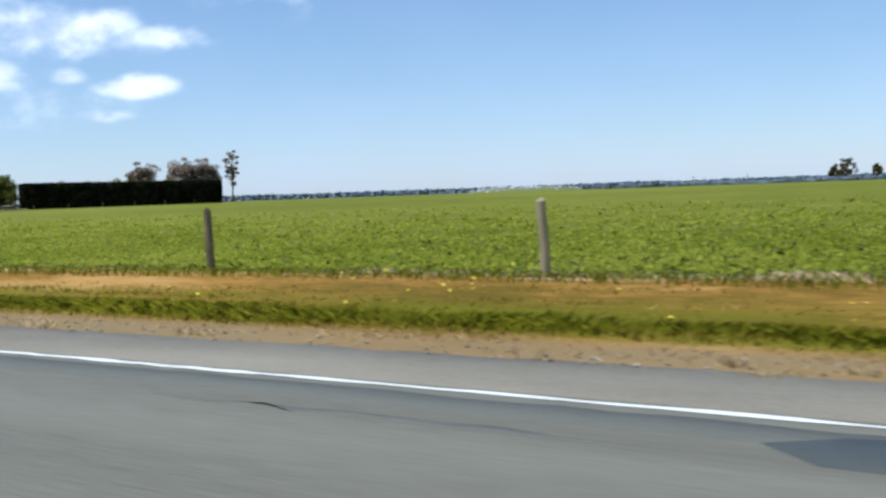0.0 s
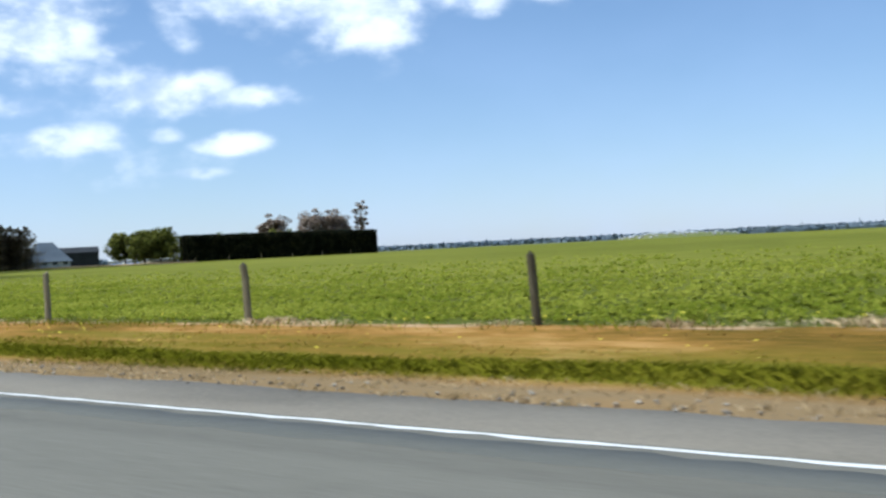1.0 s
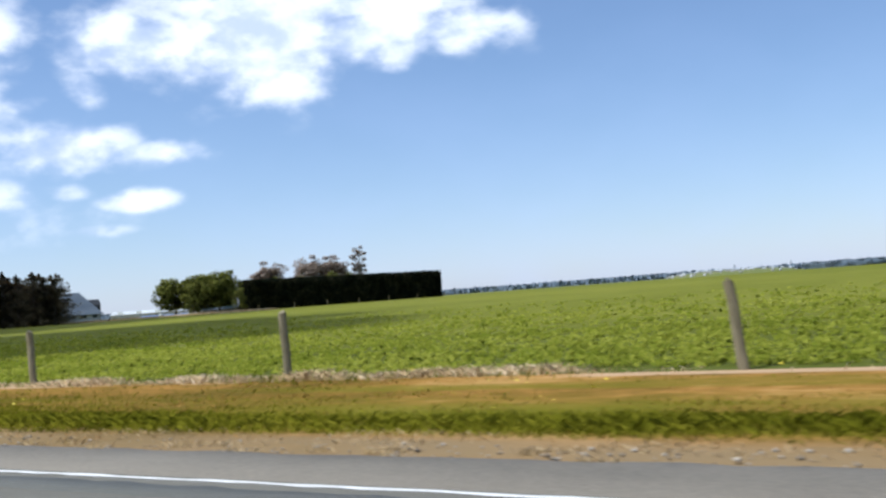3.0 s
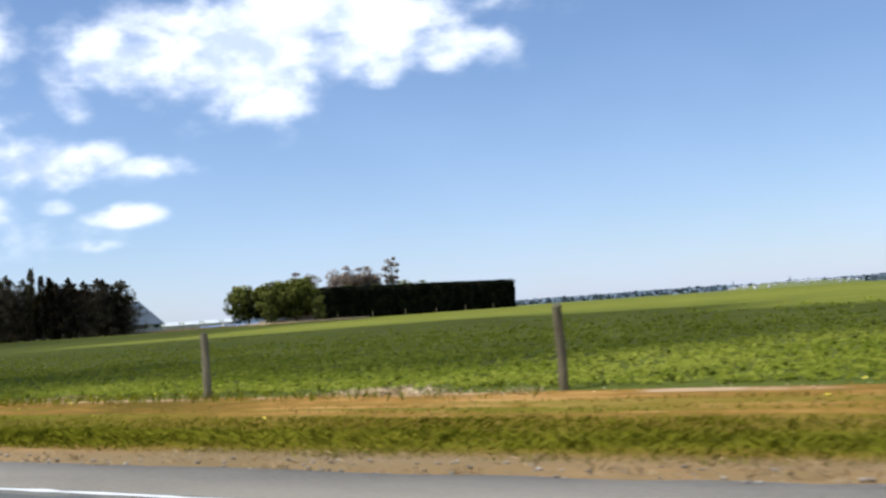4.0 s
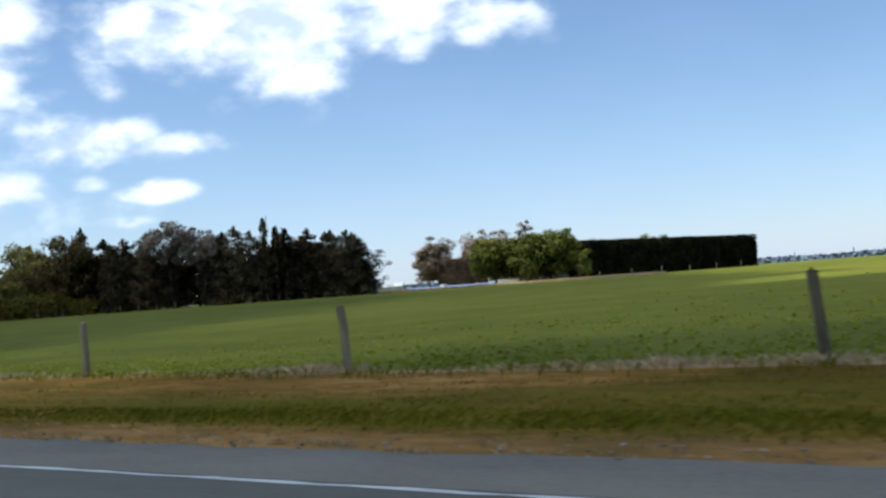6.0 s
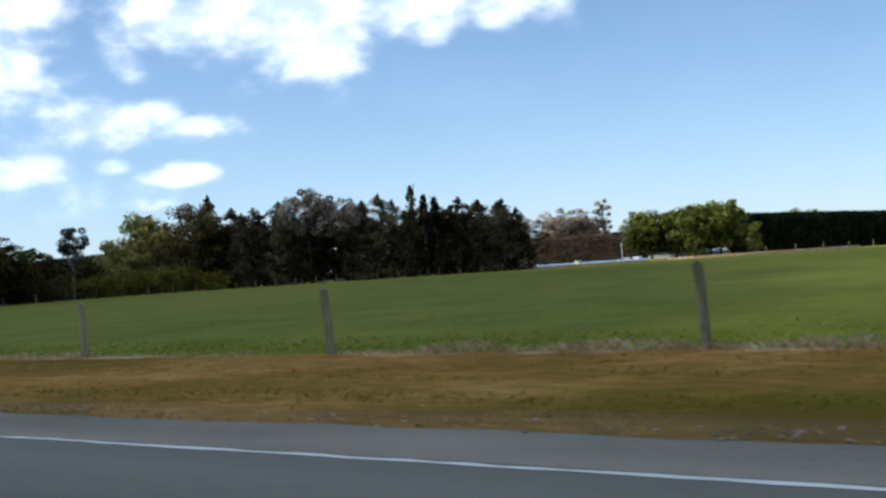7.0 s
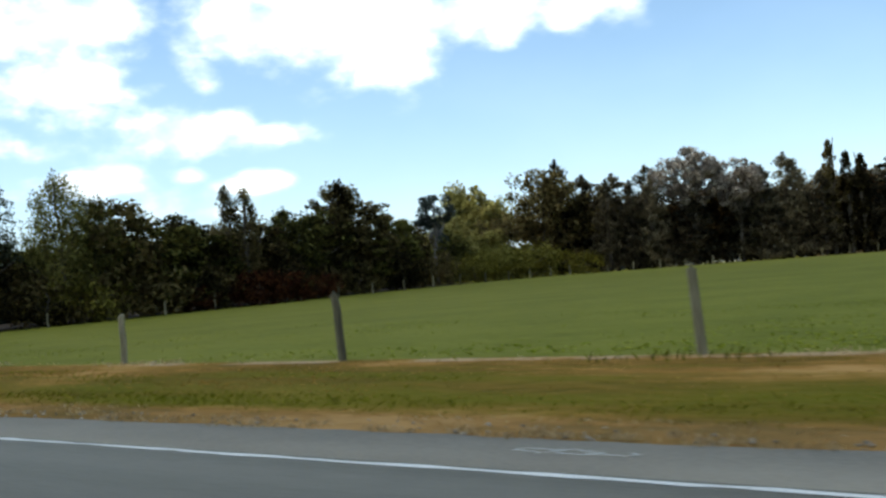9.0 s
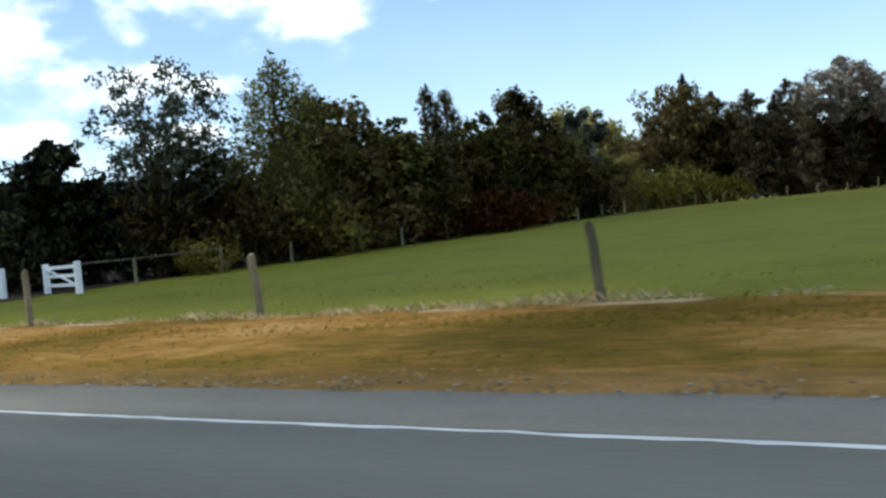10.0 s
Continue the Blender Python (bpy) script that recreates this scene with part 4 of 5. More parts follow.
# ---- farm buildings ----
def house(name, label, x, y, turn, long, wide, eave, ridge, wall, roof, over=0.4, windows=2, hip=0.0):
    """A gabled building whose ridge runs along its own x axis."""
    thing = tagged(new(name), label, "house" if "house" in name else "shed")
    bm = bmesh.new()
    L, Wd = long / 2, wide / 2
    vs = [bm.verts.new(p) for p in [(-L, -Wd, -0.3), (L, -Wd, -0.3), (L, Wd, -0.3), (-L, Wd, -0.3), (-L, -Wd, eave), (L, -Wd, eave), (L, Wd, eave), (-L, Wd, eave), (-L, 0, ridge - 0.1 if not hip else eave), (L, 0, ridge - 0.1 if not hip else eave)]]
    for f in [(0, 1, 5, 4), (2, 3, 7, 6), (1, 2, 6, 9, 5), (3, 0, 4, 8, 7), (0, 3, 2, 1)]:
        bm.faces.new([vs[i] for i in f])
    part("wall", bm, wall, thing)
    sl = (ridge - eave) / Wd
    low, cut = eave - over * sl, hip * Wd
    corners = [(-L - over, -Wd - over, low), (L + over, -Wd - over, low), (L + over, Wd + over, low), (-L - over, Wd + over, low)]
    ends = [(-L - over + cut, 0, ridge), (L + over - cut, 0, ridge)]
    slopes = [[corners[0], corners[1], ends[1], ends[0]], [corners[2], corners[3], ends[0], ends[1]]]
    if hip:
        slopes += [[corners[1], corners[2], ends[1]], [corners[3], corners[0], ends[0]]]
    for a in slopes:
        bm = bmesh.new()
        k = len(a)
        lo = [bm.verts.new(p) for p in a]
        hi = [bm.verts.new((p[0], p[1], p[2] + 0.16)) for p in a]
        bm.faces.new(lo), bm.faces.new(hi[::-1])
        for i in range(k):
            bm.faces.new((lo[i], hi[i], hi[(i + 1) % k], lo[(i + 1) % k]))
        bmesh.ops.recalc_face_normals(bm, faces=bm.faces)
        part("roof", bm, roof, thing)
    for i in range(windows):
        wx = -L + long * (i + 0.5) / max(windows, 1)
        bm = bmesh.new()
        box(bm, wx - 0.75, wx + 0.75, -Wd - 0.05, -Wd + 0.05, 0.9, min(2.1, eave - 0.2))
        w = part("window", bm, M_GLASS, thing)
        bm = bmesh.new()
        for b0, b1, c0, c1 in ((-0.82, 0.82, 0.82, 0.90), (-0.82, 0.82, 2.10, 2.18), (-0.82, -0.75, 0.90, 2.10), (0.75, 0.82, 0.90, 2.10)):
            box(bm, wx + b0, wx + b1, -Wd - 0.08, -Wd + 0.02, c0, min(c1, eave - 0.12))
        part("window_frame", bm, M_WHITE, w)
    thing.matrix_basis = pose(x, y, land_z(x, y), 0, 0, turn)
    return thing


house("farm_house", "pale farmhouse with a steep grey hipped iron roof", -266.8, 147.6, 90, 8.6, 7.8, 2.1, 6.4, M_WALL, M_ROOF, 0.5, 3, 0.7)
house("barn", "dark farm shed with a low roof", -333, 199, 60, 13, 8, 4.6, 6.3, M_DARKWALL, M_DARKWALL, 0.2, 0)
house("shed", "long low white-roofed shed beyond the field", -317, 213, 32, 22, 5, 1.3, 2.1, M_CREAM, M_WALL, 0.2, 4)

# long low blue covers in the yard, with white posts, and a white mast


def blue_cover(x, y, turn, run):
    thing = tagged(new("covered_row"), "long low blue plastic covered row with white end hoops", "crop cover", "blue covered rows")
    bm = bmesh.new()
    k = 9
    rows = []
    for i in range(13):
        s = -run / 2 + run * i / 12
        rows.append([bm.verts.new((s, 0.8 * math.cos(math.pi * j / (k - 1)), 0.5 * math.sin(math.pi * j / (k - 1)) * (1 + 0.05 * math.sin(i * 2.3)))) for j in range(k)])
    for a, b in zip(rows, rows[1:]):
        for j in range(k - 1):
            bm.faces.new((a[j], b[j], b[j + 1], a[j + 1]))
    bm.faces.new(rows[0]), bm.faces.new(rows[-1][::-1])
    part("cover", bm, M_BLUE, thing, smooth=True)
    for s in (-run / 2, run / 2):
        bm = bmesh.new()
        tube(bm, [(s, 0.85 * math.cos(math.pi * j / 8), 0.53 * math.sin(math.pi * j / 8)) for j in range(9)], [0.035] * 9, 5)
        part("hoop", bm, M_WHITE, thing)
    thing.matrix_basis = pose(x, y, land_z(x, y), 0, 0, turn)


for x, y, run in ((-262, 166, 9), (-254, 164, 8), (-250, 170, 9), (-245.5, 162, 6), (-262, 172, 10)):
    blue_cover(x, y, -5, run)
mast = tagged(new("mast"), "slim white pole in a farm yard", "pole")
bm = bmesh.new()
tube(bm, [(0, 0, -0.3), (0, 0, 2.0), (0, 0, 3.6)], [0.06, 0.055, 0.04], 7)
part("pole", bm, M_WHITE, mast)
bm = bmesh.new()
tube(bm, [(-0.35, 0, 3.2), (0.35, 0, 3.2)], [0.05, 0.05], 6)
part("crossbar", bm, M_WHITE, mast)
mast.matrix_basis = pose(-254, 175, land_z(-254, 175))


def storage_bin(x, y, w, h, turn):
    """A white plastic bin with a rim and a lid."""
    thing = tagged(new("storage_bin"), "white plastic storage bin beside blue covered rows", "bin", "white bins in the yard")
    bm = bmesh.new()
    box(bm, -w / 2, w / 2, -0.5, 0.5, -0.05, h, 0.05)
    part("body", bm, M_WHITE, thing)
    bm = bmesh.new()
    box(bm, -w / 2 - 0.05, w / 2 + 0.05, -0.55, 0.55, h + 0.002, h + 0.12, 0.03)
    part("lid", bm, M_WALL, thing)
    thing.matrix_basis = pose(x, y, land_z(x, y), 0, 0, turn)


for x, y, w, h, turn in ((-252.6, 174, 0.9, 0.7, 10), (-250.8, 174.5, 1.2, 0.8, -8), (-248.2, 175, 0.8, 0.6, 20), (-256.8, 163.6, 0.7, 0.7, 0)):
    storage_bin(x, y, w, h, turn)

# low pale wall behind the round trees
wall = tagged(new("garden_wall"), "low cream garden wall behind round green trees", "wall")
bm = bmesh.new()
box(bm, -6.5, 6.5, -0.12, 0.12, -0.3, 0.75, 0.02)
part("body", bm, M_CREAM, wall)
bm = bmesh.new()
box(bm, -6.58, 6.58, -0.17, 0.17, 0.752, 0.83, 0.015)
part("coping", bm, M_WALL, wall)
wall.matrix_basis = pose(-233.6, 156.5, land_z(-233.6, 156.5), 0, 0, 4)

# dry grass at the field's back edge
g = np.random.default_rng(17)
n = 14000
px = g.uniform(-268, -205, n)
py = 139 + 5 * g.uniform(0, 1, n) + 2.5 * np.sin(px * 0.13) + (px + 268) * 0.06
put("dry_grass_strip", blade_mesh("dry_grass_strip", np.stack([px, py, land(px, py)], 1), 0.32, 0.10, 0.7, g), M_STRAW)
tagged(bpy.data.objects["dry_grass_strip"], "strip of dry straw-coloured grass at a field's far edge", "dry grass", kind="stuff")

# ---- far woods, town and pylons ----
g = np.random.default_rng(23)
pts, siz = [], []
for k in range(1900):
    a = radians(g.uniform(-2, 66))
    dist = g.uniform(1350, 1750)
    big = 1.0 + 0.9 * max(0.0, noise.noise((a * 22, 1.5, 0))) + 0.5 * noise.noise((a * 90, 4.0, 0))
    h = (4.5 + 3.6 * big) * g.uniform(0.75, 1.1)
    if noise.noise((a * 30, 9.0, 0)) < -0.42:
        continue
    c = np.array([-math.sin(a) * dist - 60, math.cos(a) * dist, land_z(0, dist)])
    m = 36
    d = g.normal(size=(m, 3)) * np.array([16.0, 16.0, h * 0.2])
    d[:, 2] = g.uniform(-0.6, h * 0.6, m)
    pts.append(c + d)
# the haze over these woods is only in their leaf colour
put("far_woods", leaf_mesh("far_woods", np.concatenate(pts), 6.4, g=g, ratio=0.9), M_HAZY_WOOD)
tagged(bpy.data.objects["far_woods"], "distant line of woods on the horizon, tinted bluish for haze", "woods", kind="stuff")
big = []
for x, y, h in ((-166, 720, 14.5), (-175, 725, 10), (-150, 730, 9.5), (-136, 735, 8), (-124, 730, 7), (-112, 730, 8)):
    g = np.random.default_rng(int(h * 7))
    big.append(np.array([x, y, land_z(x, y)]) + scatter_clumps(g, round_clumps(g, 30, 1, h, h * 0.36), h * 0.13, 40)[0])
put("distant_copse", leaf_mesh("distant_copse", np.concatenate(big), 1.2), M_DARKLEAF)
tagged(bpy.data.objects["distant_copse"], "dark copse of trees far across the field", "woods", kind="stuff")

# low grassy mound covered with small pale hutches, and dark bushes beside it
mx, my, mturn = -181.0, 322.5, 22.0
bm = bmesh.new()
rings = []
for k in range(6):
    f = k / 5
    rings.append([bm.verts.new(((21 - 15 * f ** 1.5) * math.cos(a), (9 - 6.5 * f ** 1.5) * math.sin(a), 1.5 * math.sin(f * math.pi / 2) - 0.1 + 0.12 * noise.noise((math.cos(a) * 3, math.sin(a) * 3, f * 2)))) for a in [j * math.tau / 28 for j in range(28)]])
for r0, r1 in zip(rings, rings[1:]):
    for j in range(28):
        bm.faces.new((r0[j], r0[(j + 1) % 28], r1[(j + 1) % 28], r1[j]))
bm.faces.new(rings[-1])
mound = part("mound", bm, M_SOIL, smooth=True)
mound.matrix_basis = pose(mx, my, land_z(mx, my), 0, 0, mturn)
tagged(mound, "low grassy mound across the field", "mound", kind="structure")
hut = house("calf_hutch", "small pale gabled farm hutch on a low mound", 0, 0, 0, 0.95, 0.8, 0.45, 0.8, M_CREAM, M_WALL, 0.06, 0)
hut["group"] = "pale hutches on the mound"
g = np.random.default_rng(29)
for k in range(130):
    u, w = g.uniform(-19, 19), g.uniform(-8, 2.5)
    rr = math.hypot(u / 21, w / 9)
    if rr > 0.97:
        continue
    z = 1.5 * math.sin(min(1.0, max(0.0, (1 - rr) / 0.71)) ** 0.67 * math.pi / 2) - 0.1
    m = pose(mx, my, land_z(mx, my), 0, 0, mturn) @ pose(u, w, z, 0, 0, g.uniform(0, 180)) @ Matrix.Diagonal((g.uniform(0.6, 1.25), g.uniform(0.6, 1.25), g.uniform(0.5, 1.2), 1))
    if k == 0:
        hut.matrix_basis = m
    else:
        copy_thing(hut, m)
# both rows of bushes take the same painted haze tint as the woods
hedge("far_bushes", "low dark bushes beside a mound far across the field", (-161, 330.5), (-136, 340), 3.0, 1.9, M_HAZY_WOOD, 4000, 0.5, 75, 1.2)
hedge("far_bushes", "long low dark bushes far across the field", (-136, 341), (-40, 378), 3.0, 1.5, M_HAZY_WOOD, 6000, 0.5, 76, 0.8)


def pylon(x, y, h):
    thing = tagged(new("power_pylon"), "thin steel lattice power pylon far away", "pylon", "distant pylons")
    bm = bmesh.new()
    for sx in (-1, 1):
        for sy in (-1, 1):
            tube(bm, [(sx * h * 0.09, sy * h * 0.09, -1), (sx * h * 0.035, sy * h * 0.035, h * 0.6), (sx * 0.15, sy * 0.15, h)], [0.22, 0.18, 0.12], 4)
    for k in range(6):
        z, w = h * k / 7, h * 0.09 * (1 - k / 8)
        tube(bm, [(-w, -w, z), (w * 0.8, -w * 0.8, z + h / 7)], [0.12, 0.12], 4)
        tube(bm, [(w, -w, z), (-w * 0.8, -w * 0.8, z + h / 7)], [0.12, 0.12], 4)
    part("tower", bm, M_ROOF, thing)
    for z, w in ((0.72, 0.20), (0.85, 0.16)):
        bm = bmesh.new()
        tube(bm, [(-h * w, 0, h * z), (0, 0, h * z + 0.6), (h * w, 0, h * z)], [0.12, 0.2, 0.12], 4)
        part("crossarm", bm, M_ROOF, thing)
    thing.matrix_basis = pose(x, y, land_z(x, y), 0, 0, 30)


pylon(-690, 1850, 17)
pylon(-592, 1850, 17)

# ======== verge, crop and road details ========
# verge: short ragged turf, green ribbon, dry brown band, straw along the fence
def verge_points(n, x0, x1, y0, y1, seed):
    g = np.random.default_rng(seed)
    x = g.uniform(x0, x1, n)
    y = y0 + (y1 - y0) * g.uniform(0, 1, n)
    y = y + 0.22 * np.sin(x * 0.31 + 1.0) * np.sin(x * 0.07)
    return x, y, g


NEAR_X0, NEAR_X1 = -285.0, 16.0
# the green ribbon comes and goes along the road
x, y, g = verge_points(480000, -282.0, 8.0, 7.5, 9.9, 201)
rank = np.interp(x, [-260, -243, -236, -216, -206, -180, -160, -140], [0.04, 0.05, 0.26, 0.28, 0.06, 0.10, 0.3, 1.0])
mott = np.array([noise.noise((a * 0.16, b * 0.8, 3.0)) + 0.5 * noise.noise((a * 0.8, b * 2.4, 5.0)) for a, b in zip(x, y)])
wide = np.exp(-((x + 118) / 32) ** 2)   # where the damp strip spreads
keep = g.uniform(0, 1, len(x)) < rank * np.clip(0.05 * (y < 9.6) + 1.15 * np.exp(-((y - 8.3 - 0.4 * wide) / (0.5 + 0.7 * wide)) ** 2) + 0.75 * mott, 0, 1)
x, y, rank, mott = x[keep], y[keep], rank[keep], mott[keep]
tall_g = (0.035 + 0.055 * np.exp(-((y - 8.25) / 0.45) ** 2)) * (0.35 + 0.65 * rank) * np.clip(1.0 + 0.5 * mott, 0.6, 1.3)
green = put("verge_green_grass", blade_mesh("verge_green_grass", np.stack([x, y, land(x, y)], 1), tall_g, 0.010, 2.0, g), M_GRASS_G)
tagged(green, "ribbon of rank green grass along the road verge", "grass", kind="stuff")
x, y, g = verge_points(130000, NEAR_X0, NEAR_X1, 9.3, 11.6, 205)
keep = np.array([noise.noise((a * 0.05, b * 0.6, 11.0)) + 0.6 * noise.noise((a * 0.3, b * 1.8, 12.0)) for a, b in zip(x, y)]) > g.uniform(-0.1, 0.5, len(x)) + np.interp(x, [-200, -120, -48, -22], [0.25, 0.0, 0.0, 0.4])
x, y = x[keep], y[keep]
band = put("verge_green_patches", blade_mesh("verge_green_patches", np.stack([x, y, land(x, y)], 1), 0.035, 0.012, 1.8, g), M_GRASS_G)
tagged(band, "patches of green grass in the dry verge", "grass", kind="stuff")
x, y, g = verge_points(45000, NEAR_X0, NEAR_X1, 7.05, 7.75, 206)
keep = np.array([noise.noise((a * 0.7, b * 1.5, 21.0)) for a, b in zip(x, y)]) > g.uniform(-0.35, 0.4, len(x)) + np.interp(x, [-128, -98], [0.35, 0.0])
x, y = x[keep], y[keep]
pale = put("verge_edge_straw", blade_mesh("verge_edge_straw", np.stack([x, y, land(x, y)], 1), 0.035, 0.012, 2.2, g), M_BLEACHED)
tagged(pale, "bleached dead grass along the road edge", "dry grass", kind="stuff")
# dry band: low wisps, taller in drifts
x, y, g = verge_points(120000, NEAR_X0, NEAR_X1, 7.2, 12.1, 202)
drift = np.array([noise.noise((a * 0.2, b * 0.9, 41.0)) + 0.6 * noise.noise((a * 0.9, b * 2.2, 43.0)) for a, b in zip(x, y)])
keep = g.uniform(0, 1, len(x)) < np.where(y < 7.7, 0.25, np.where(y < 9.0, 0.35, 0.55)) + 0.6 * drift
x, y, drift = x[keep], y[keep], drift[keep]
dry = put("verge_dry_grass", blade_mesh("verge_dry_grass", np.stack([x, y, land(x, y)], 1), 0.012 + 0.035 * np.clip(drift, 0, 1), 0.013, 2.6, g), M_GRASS_D)
tagged(dry, "sun-dried brown grass on the road verge", "grass", kind="stuff")
x, y, g = verge_points(36000, NEAR_X0, NEAR_X1, 11.4, 12.2, 204)
keep = np.array([noise.noise((a * 0.06, 7.5, 0)) + 0.4 * noise.noise((a * 0.5, 9.5, b)) for a, b in zip(x, y)]) + 0.35 * np.clip((x + 120) / 100, -1, 1) > g.uniform(-0.3, 0.5, len(x))
x, y = x[keep], y[keep]
fringe = put("fence_green_grass", blade_mesh("fence_green_grass", np.stack([x, y, land(x, y)], 1), 0.11, 0.016, 0.9, g), M_GRASS_G)
tagged(fringe, "green grass growing along the fence line", "grass", kind="stuff")
x, y, g = verge_points(90000, NEAR_X0, NEAR_X1, 11.95, 12.6, 203)
tuft = np.array([noise.noise((a * 0.22, 0.5, 0)) + 0.7 * noise.noise((a * 0.9, 2.5, 0)) for a in x])
keep = g.uniform(0, 1, len(x)) < np.clip(0.18 + 0.95 * tuft, 0.03, 0.8) * np.interp(x, [-230, -150, -120], [0.35, 0.6, 1.0])
x, y, tuft = x[keep], y[keep], tuft[keep]
straw = put("fence_straw", blade_mesh("fence_straw", np.stack([x, y, land(x, y)], 1), 0.035 + 0.11 * np.clip(tuft, 0, 1), 0.014, 1.8, g), M_STRAW)
tagged(straw, "pale dead grass left along the fence line", "dry grass", kind="stuff")


# pale dead tussocks against the fence
def tussock(x, y, r, h, n, mat, label, seed):
    g = np.random.default_rng(seed)
    a, k = g.uniform(0, math.tau, n), r * np.sqrt(g.uniform(0, 1, n))
    bx, by = np.cos(a) * k, np.sin(a) * k * 0.7
    high = h * (1.1 - 0.6 * (k / r) ** 2)
    ob = put("grass_tussock", blade_mesh("grass_tussock", np.stack([bx, by, 0 * bx - 0.02], 1), high, 0.014, 0.7, g), mat)
    ob.matrix_basis = pose(x, y, land_z(x, y))
    return tagged(ob, label, "grass tussock")


for i, (x, y, r, h) in enumerate([(-205.6, 12.25, 0.34, 0.2), (-206.5, 12.3, 0.3, 0.15), (-196.2, 12.2, 0.3, 0.14), (-194.8, 12.3, 0.36, 0.1), (-30.2, 12.2, 0.35, 0.12), (-84.2, 12.2, 0.36, 0.12)]):
    tussock(x, y, r, h, 300, M_BLEACHED, "pale heap of dead grass against the fence", 640 + i)

# crop: leafy plants, thick near the fence, coarser further off
g = np.random.default_rng(301)
cx, cy, cs = [], [], []
for y0, y1, dens, size in ((12.7, 16, 34, 0.078), (16, 22, 17, 0.09), (22, 32, 7, 0.10), (32, 50, 2.2, 0.12)):
    n = int((241 + 20 + (y1 - 12) * 1.0) * (y1 - y0) * dens)
    cx.append(g.uniform(-241, 20 + (y1 - 12) * 1.0, n)), cy.append(g.uniform(y0, y1, n)), cs.append(np.full(n, size))
cx, cy, cs = np.concatenate(cx), np.concatenate(cy), np.concatenate(cs)
# towards the far end the stand is shorter and only shows along the fence
late = np.clip((-112 - cx) / 52, 0, 1)
keep = (g.uniform(0, 1, len(cx)) > late * np.clip((cy - 12.9) / 2.6, 0, 1)) & (g.uniform(0, 1, len(cx)) > np.clip((-215 - cx) / 20, 0, 1)) & ((cx > -222) | (cy < 14))
keep &= g.uniform(0, 1, len(cx)) > np.clip((cy - 22) / 28, 0, 1)   # the stand closes up with distance
cx, cy, cs = cx[keep], cy[keep], cs[keep] * (1 - 0.5 * late[keep])
per = 4
X, Y, S = np.repeat(cx, per), np.repeat(cy, per), np.repeat(cs, per)
X, Y = X + g.normal(0, 1, len(X)) * S * 0.55, Y + g.normal(0, 1, len(X)) * S * 0.55
Z = land(X, Y) + g.uniform(0.1, 1.0, len(X)) * S * np.interp(Y, [14.5, 21], [0.95, 0.35])
crop = put("crop", leaf_mesh("crop", np.stack([X, Y, Z], 1), S * 1.25, 0.5, 0.75, g, np.tile((0.0, 0.0, 0.9), (len(X), 1))), M_CROP)
tagged(crop, "leafy green fodder crop covering the field", "crop", kind="stuff")

# low tufts in the grazed end of the field
x, y, g = verge_points(40000, -285, -140, 12.6, 22, 302)
keep = np.array([noise.noise((a * 0.25, b * 0.35, 31.0)) + 0.5 * noise.noise((a * 0.9, b * 1.1, 33.0)) for a, b in zip(x, y)]) > g.uniform(-0.05, 0.6, len(x)) + 0.012 * (y - 12)
x, y = x[keep], y[keep]
tufts = put("field_tufts", blade_mesh("field_tufts", np.stack([x, y, land(x, y)], 1), 0.035, 0.02, 1.8, g), M_CROP)
tagged(tufts, "low tufts of green in the grazed field", "grass", kind="stuff")

# flowers in the verge
g = np.random.default_rng(401)
heads = np.concatenate([g.uniform(-75, 10, 190), g.normal(-38, 3, 30), g.normal(-8, 2, 26), g.uniform(-130, -75, 60), g.uniform(-225, -130, 6)])
fx = np.repeat(heads, 2) + g.normal(0, 0.35, len(heads) * 2)
fy = np.repeat(g.uniform(8.2, 12.4, len(heads)), 2) + g.normal(0, 0.2, len(heads) * 2)
fl = put("verge_flowers", leaf_mesh("verge_flowers", np.stack([fx, fy, land(fx, fy) + 0.14 + 0.08 * g.uniform(size=len(fx))], 1), 0.036, 0.6, 0.95, g), M_FLOWER)
tagged(fl, "scattered yellow flower heads in the verge grass", "wild flowers", kind="stuff")


def patch(name, label, category, x0, x1, y0, y1, z, mat, seed, wob=0.12):
    """A thin ragged-edged patch lying on the ground."""
    g = np.random.default_rng(seed)
    k = max(int((x1 - x0) / 0.3), 8)
    t = np.linspace(0, 1, k)
    w = np.sqrt(np.clip(1 - (2 * t - 1) ** 2, 0, 1)) ** 0.5
    mid, half = (y0 + y1) / 2, (y1 - y0) / 2
    xx = x0 + (x1 - x0) * t
    a = mid - half * w + wob * g.normal(size=k) * w * 0.5
    b = mid + half * w + wob * g.normal(size=k) * w * 0.5
    za, zb = np.where(a < ROAD_EDGE, z, np.maximum(land(xx, a), z)), np.where(b < ROAD_EDGE, z, np.maximum(land(xx, b), -0.01) + 0.012)
    v = np.concatenate([np.stack([xx, a - 0.015, za - 0.04], 1), np.stack([xx, a, za], 1), np.stack([xx, b, zb], 1), np.stack([xx, b + 0.015, zb - 0.04], 1)])
    q = np.arange(k - 1)
    ob = put(name, mesh_np(name, v, np.concatenate([np.stack([q, q + 1, q + k + 1, q + k], 1) + r * k for r in range(3)])), mat)
    return tagged(ob, label, category, kind="structure")


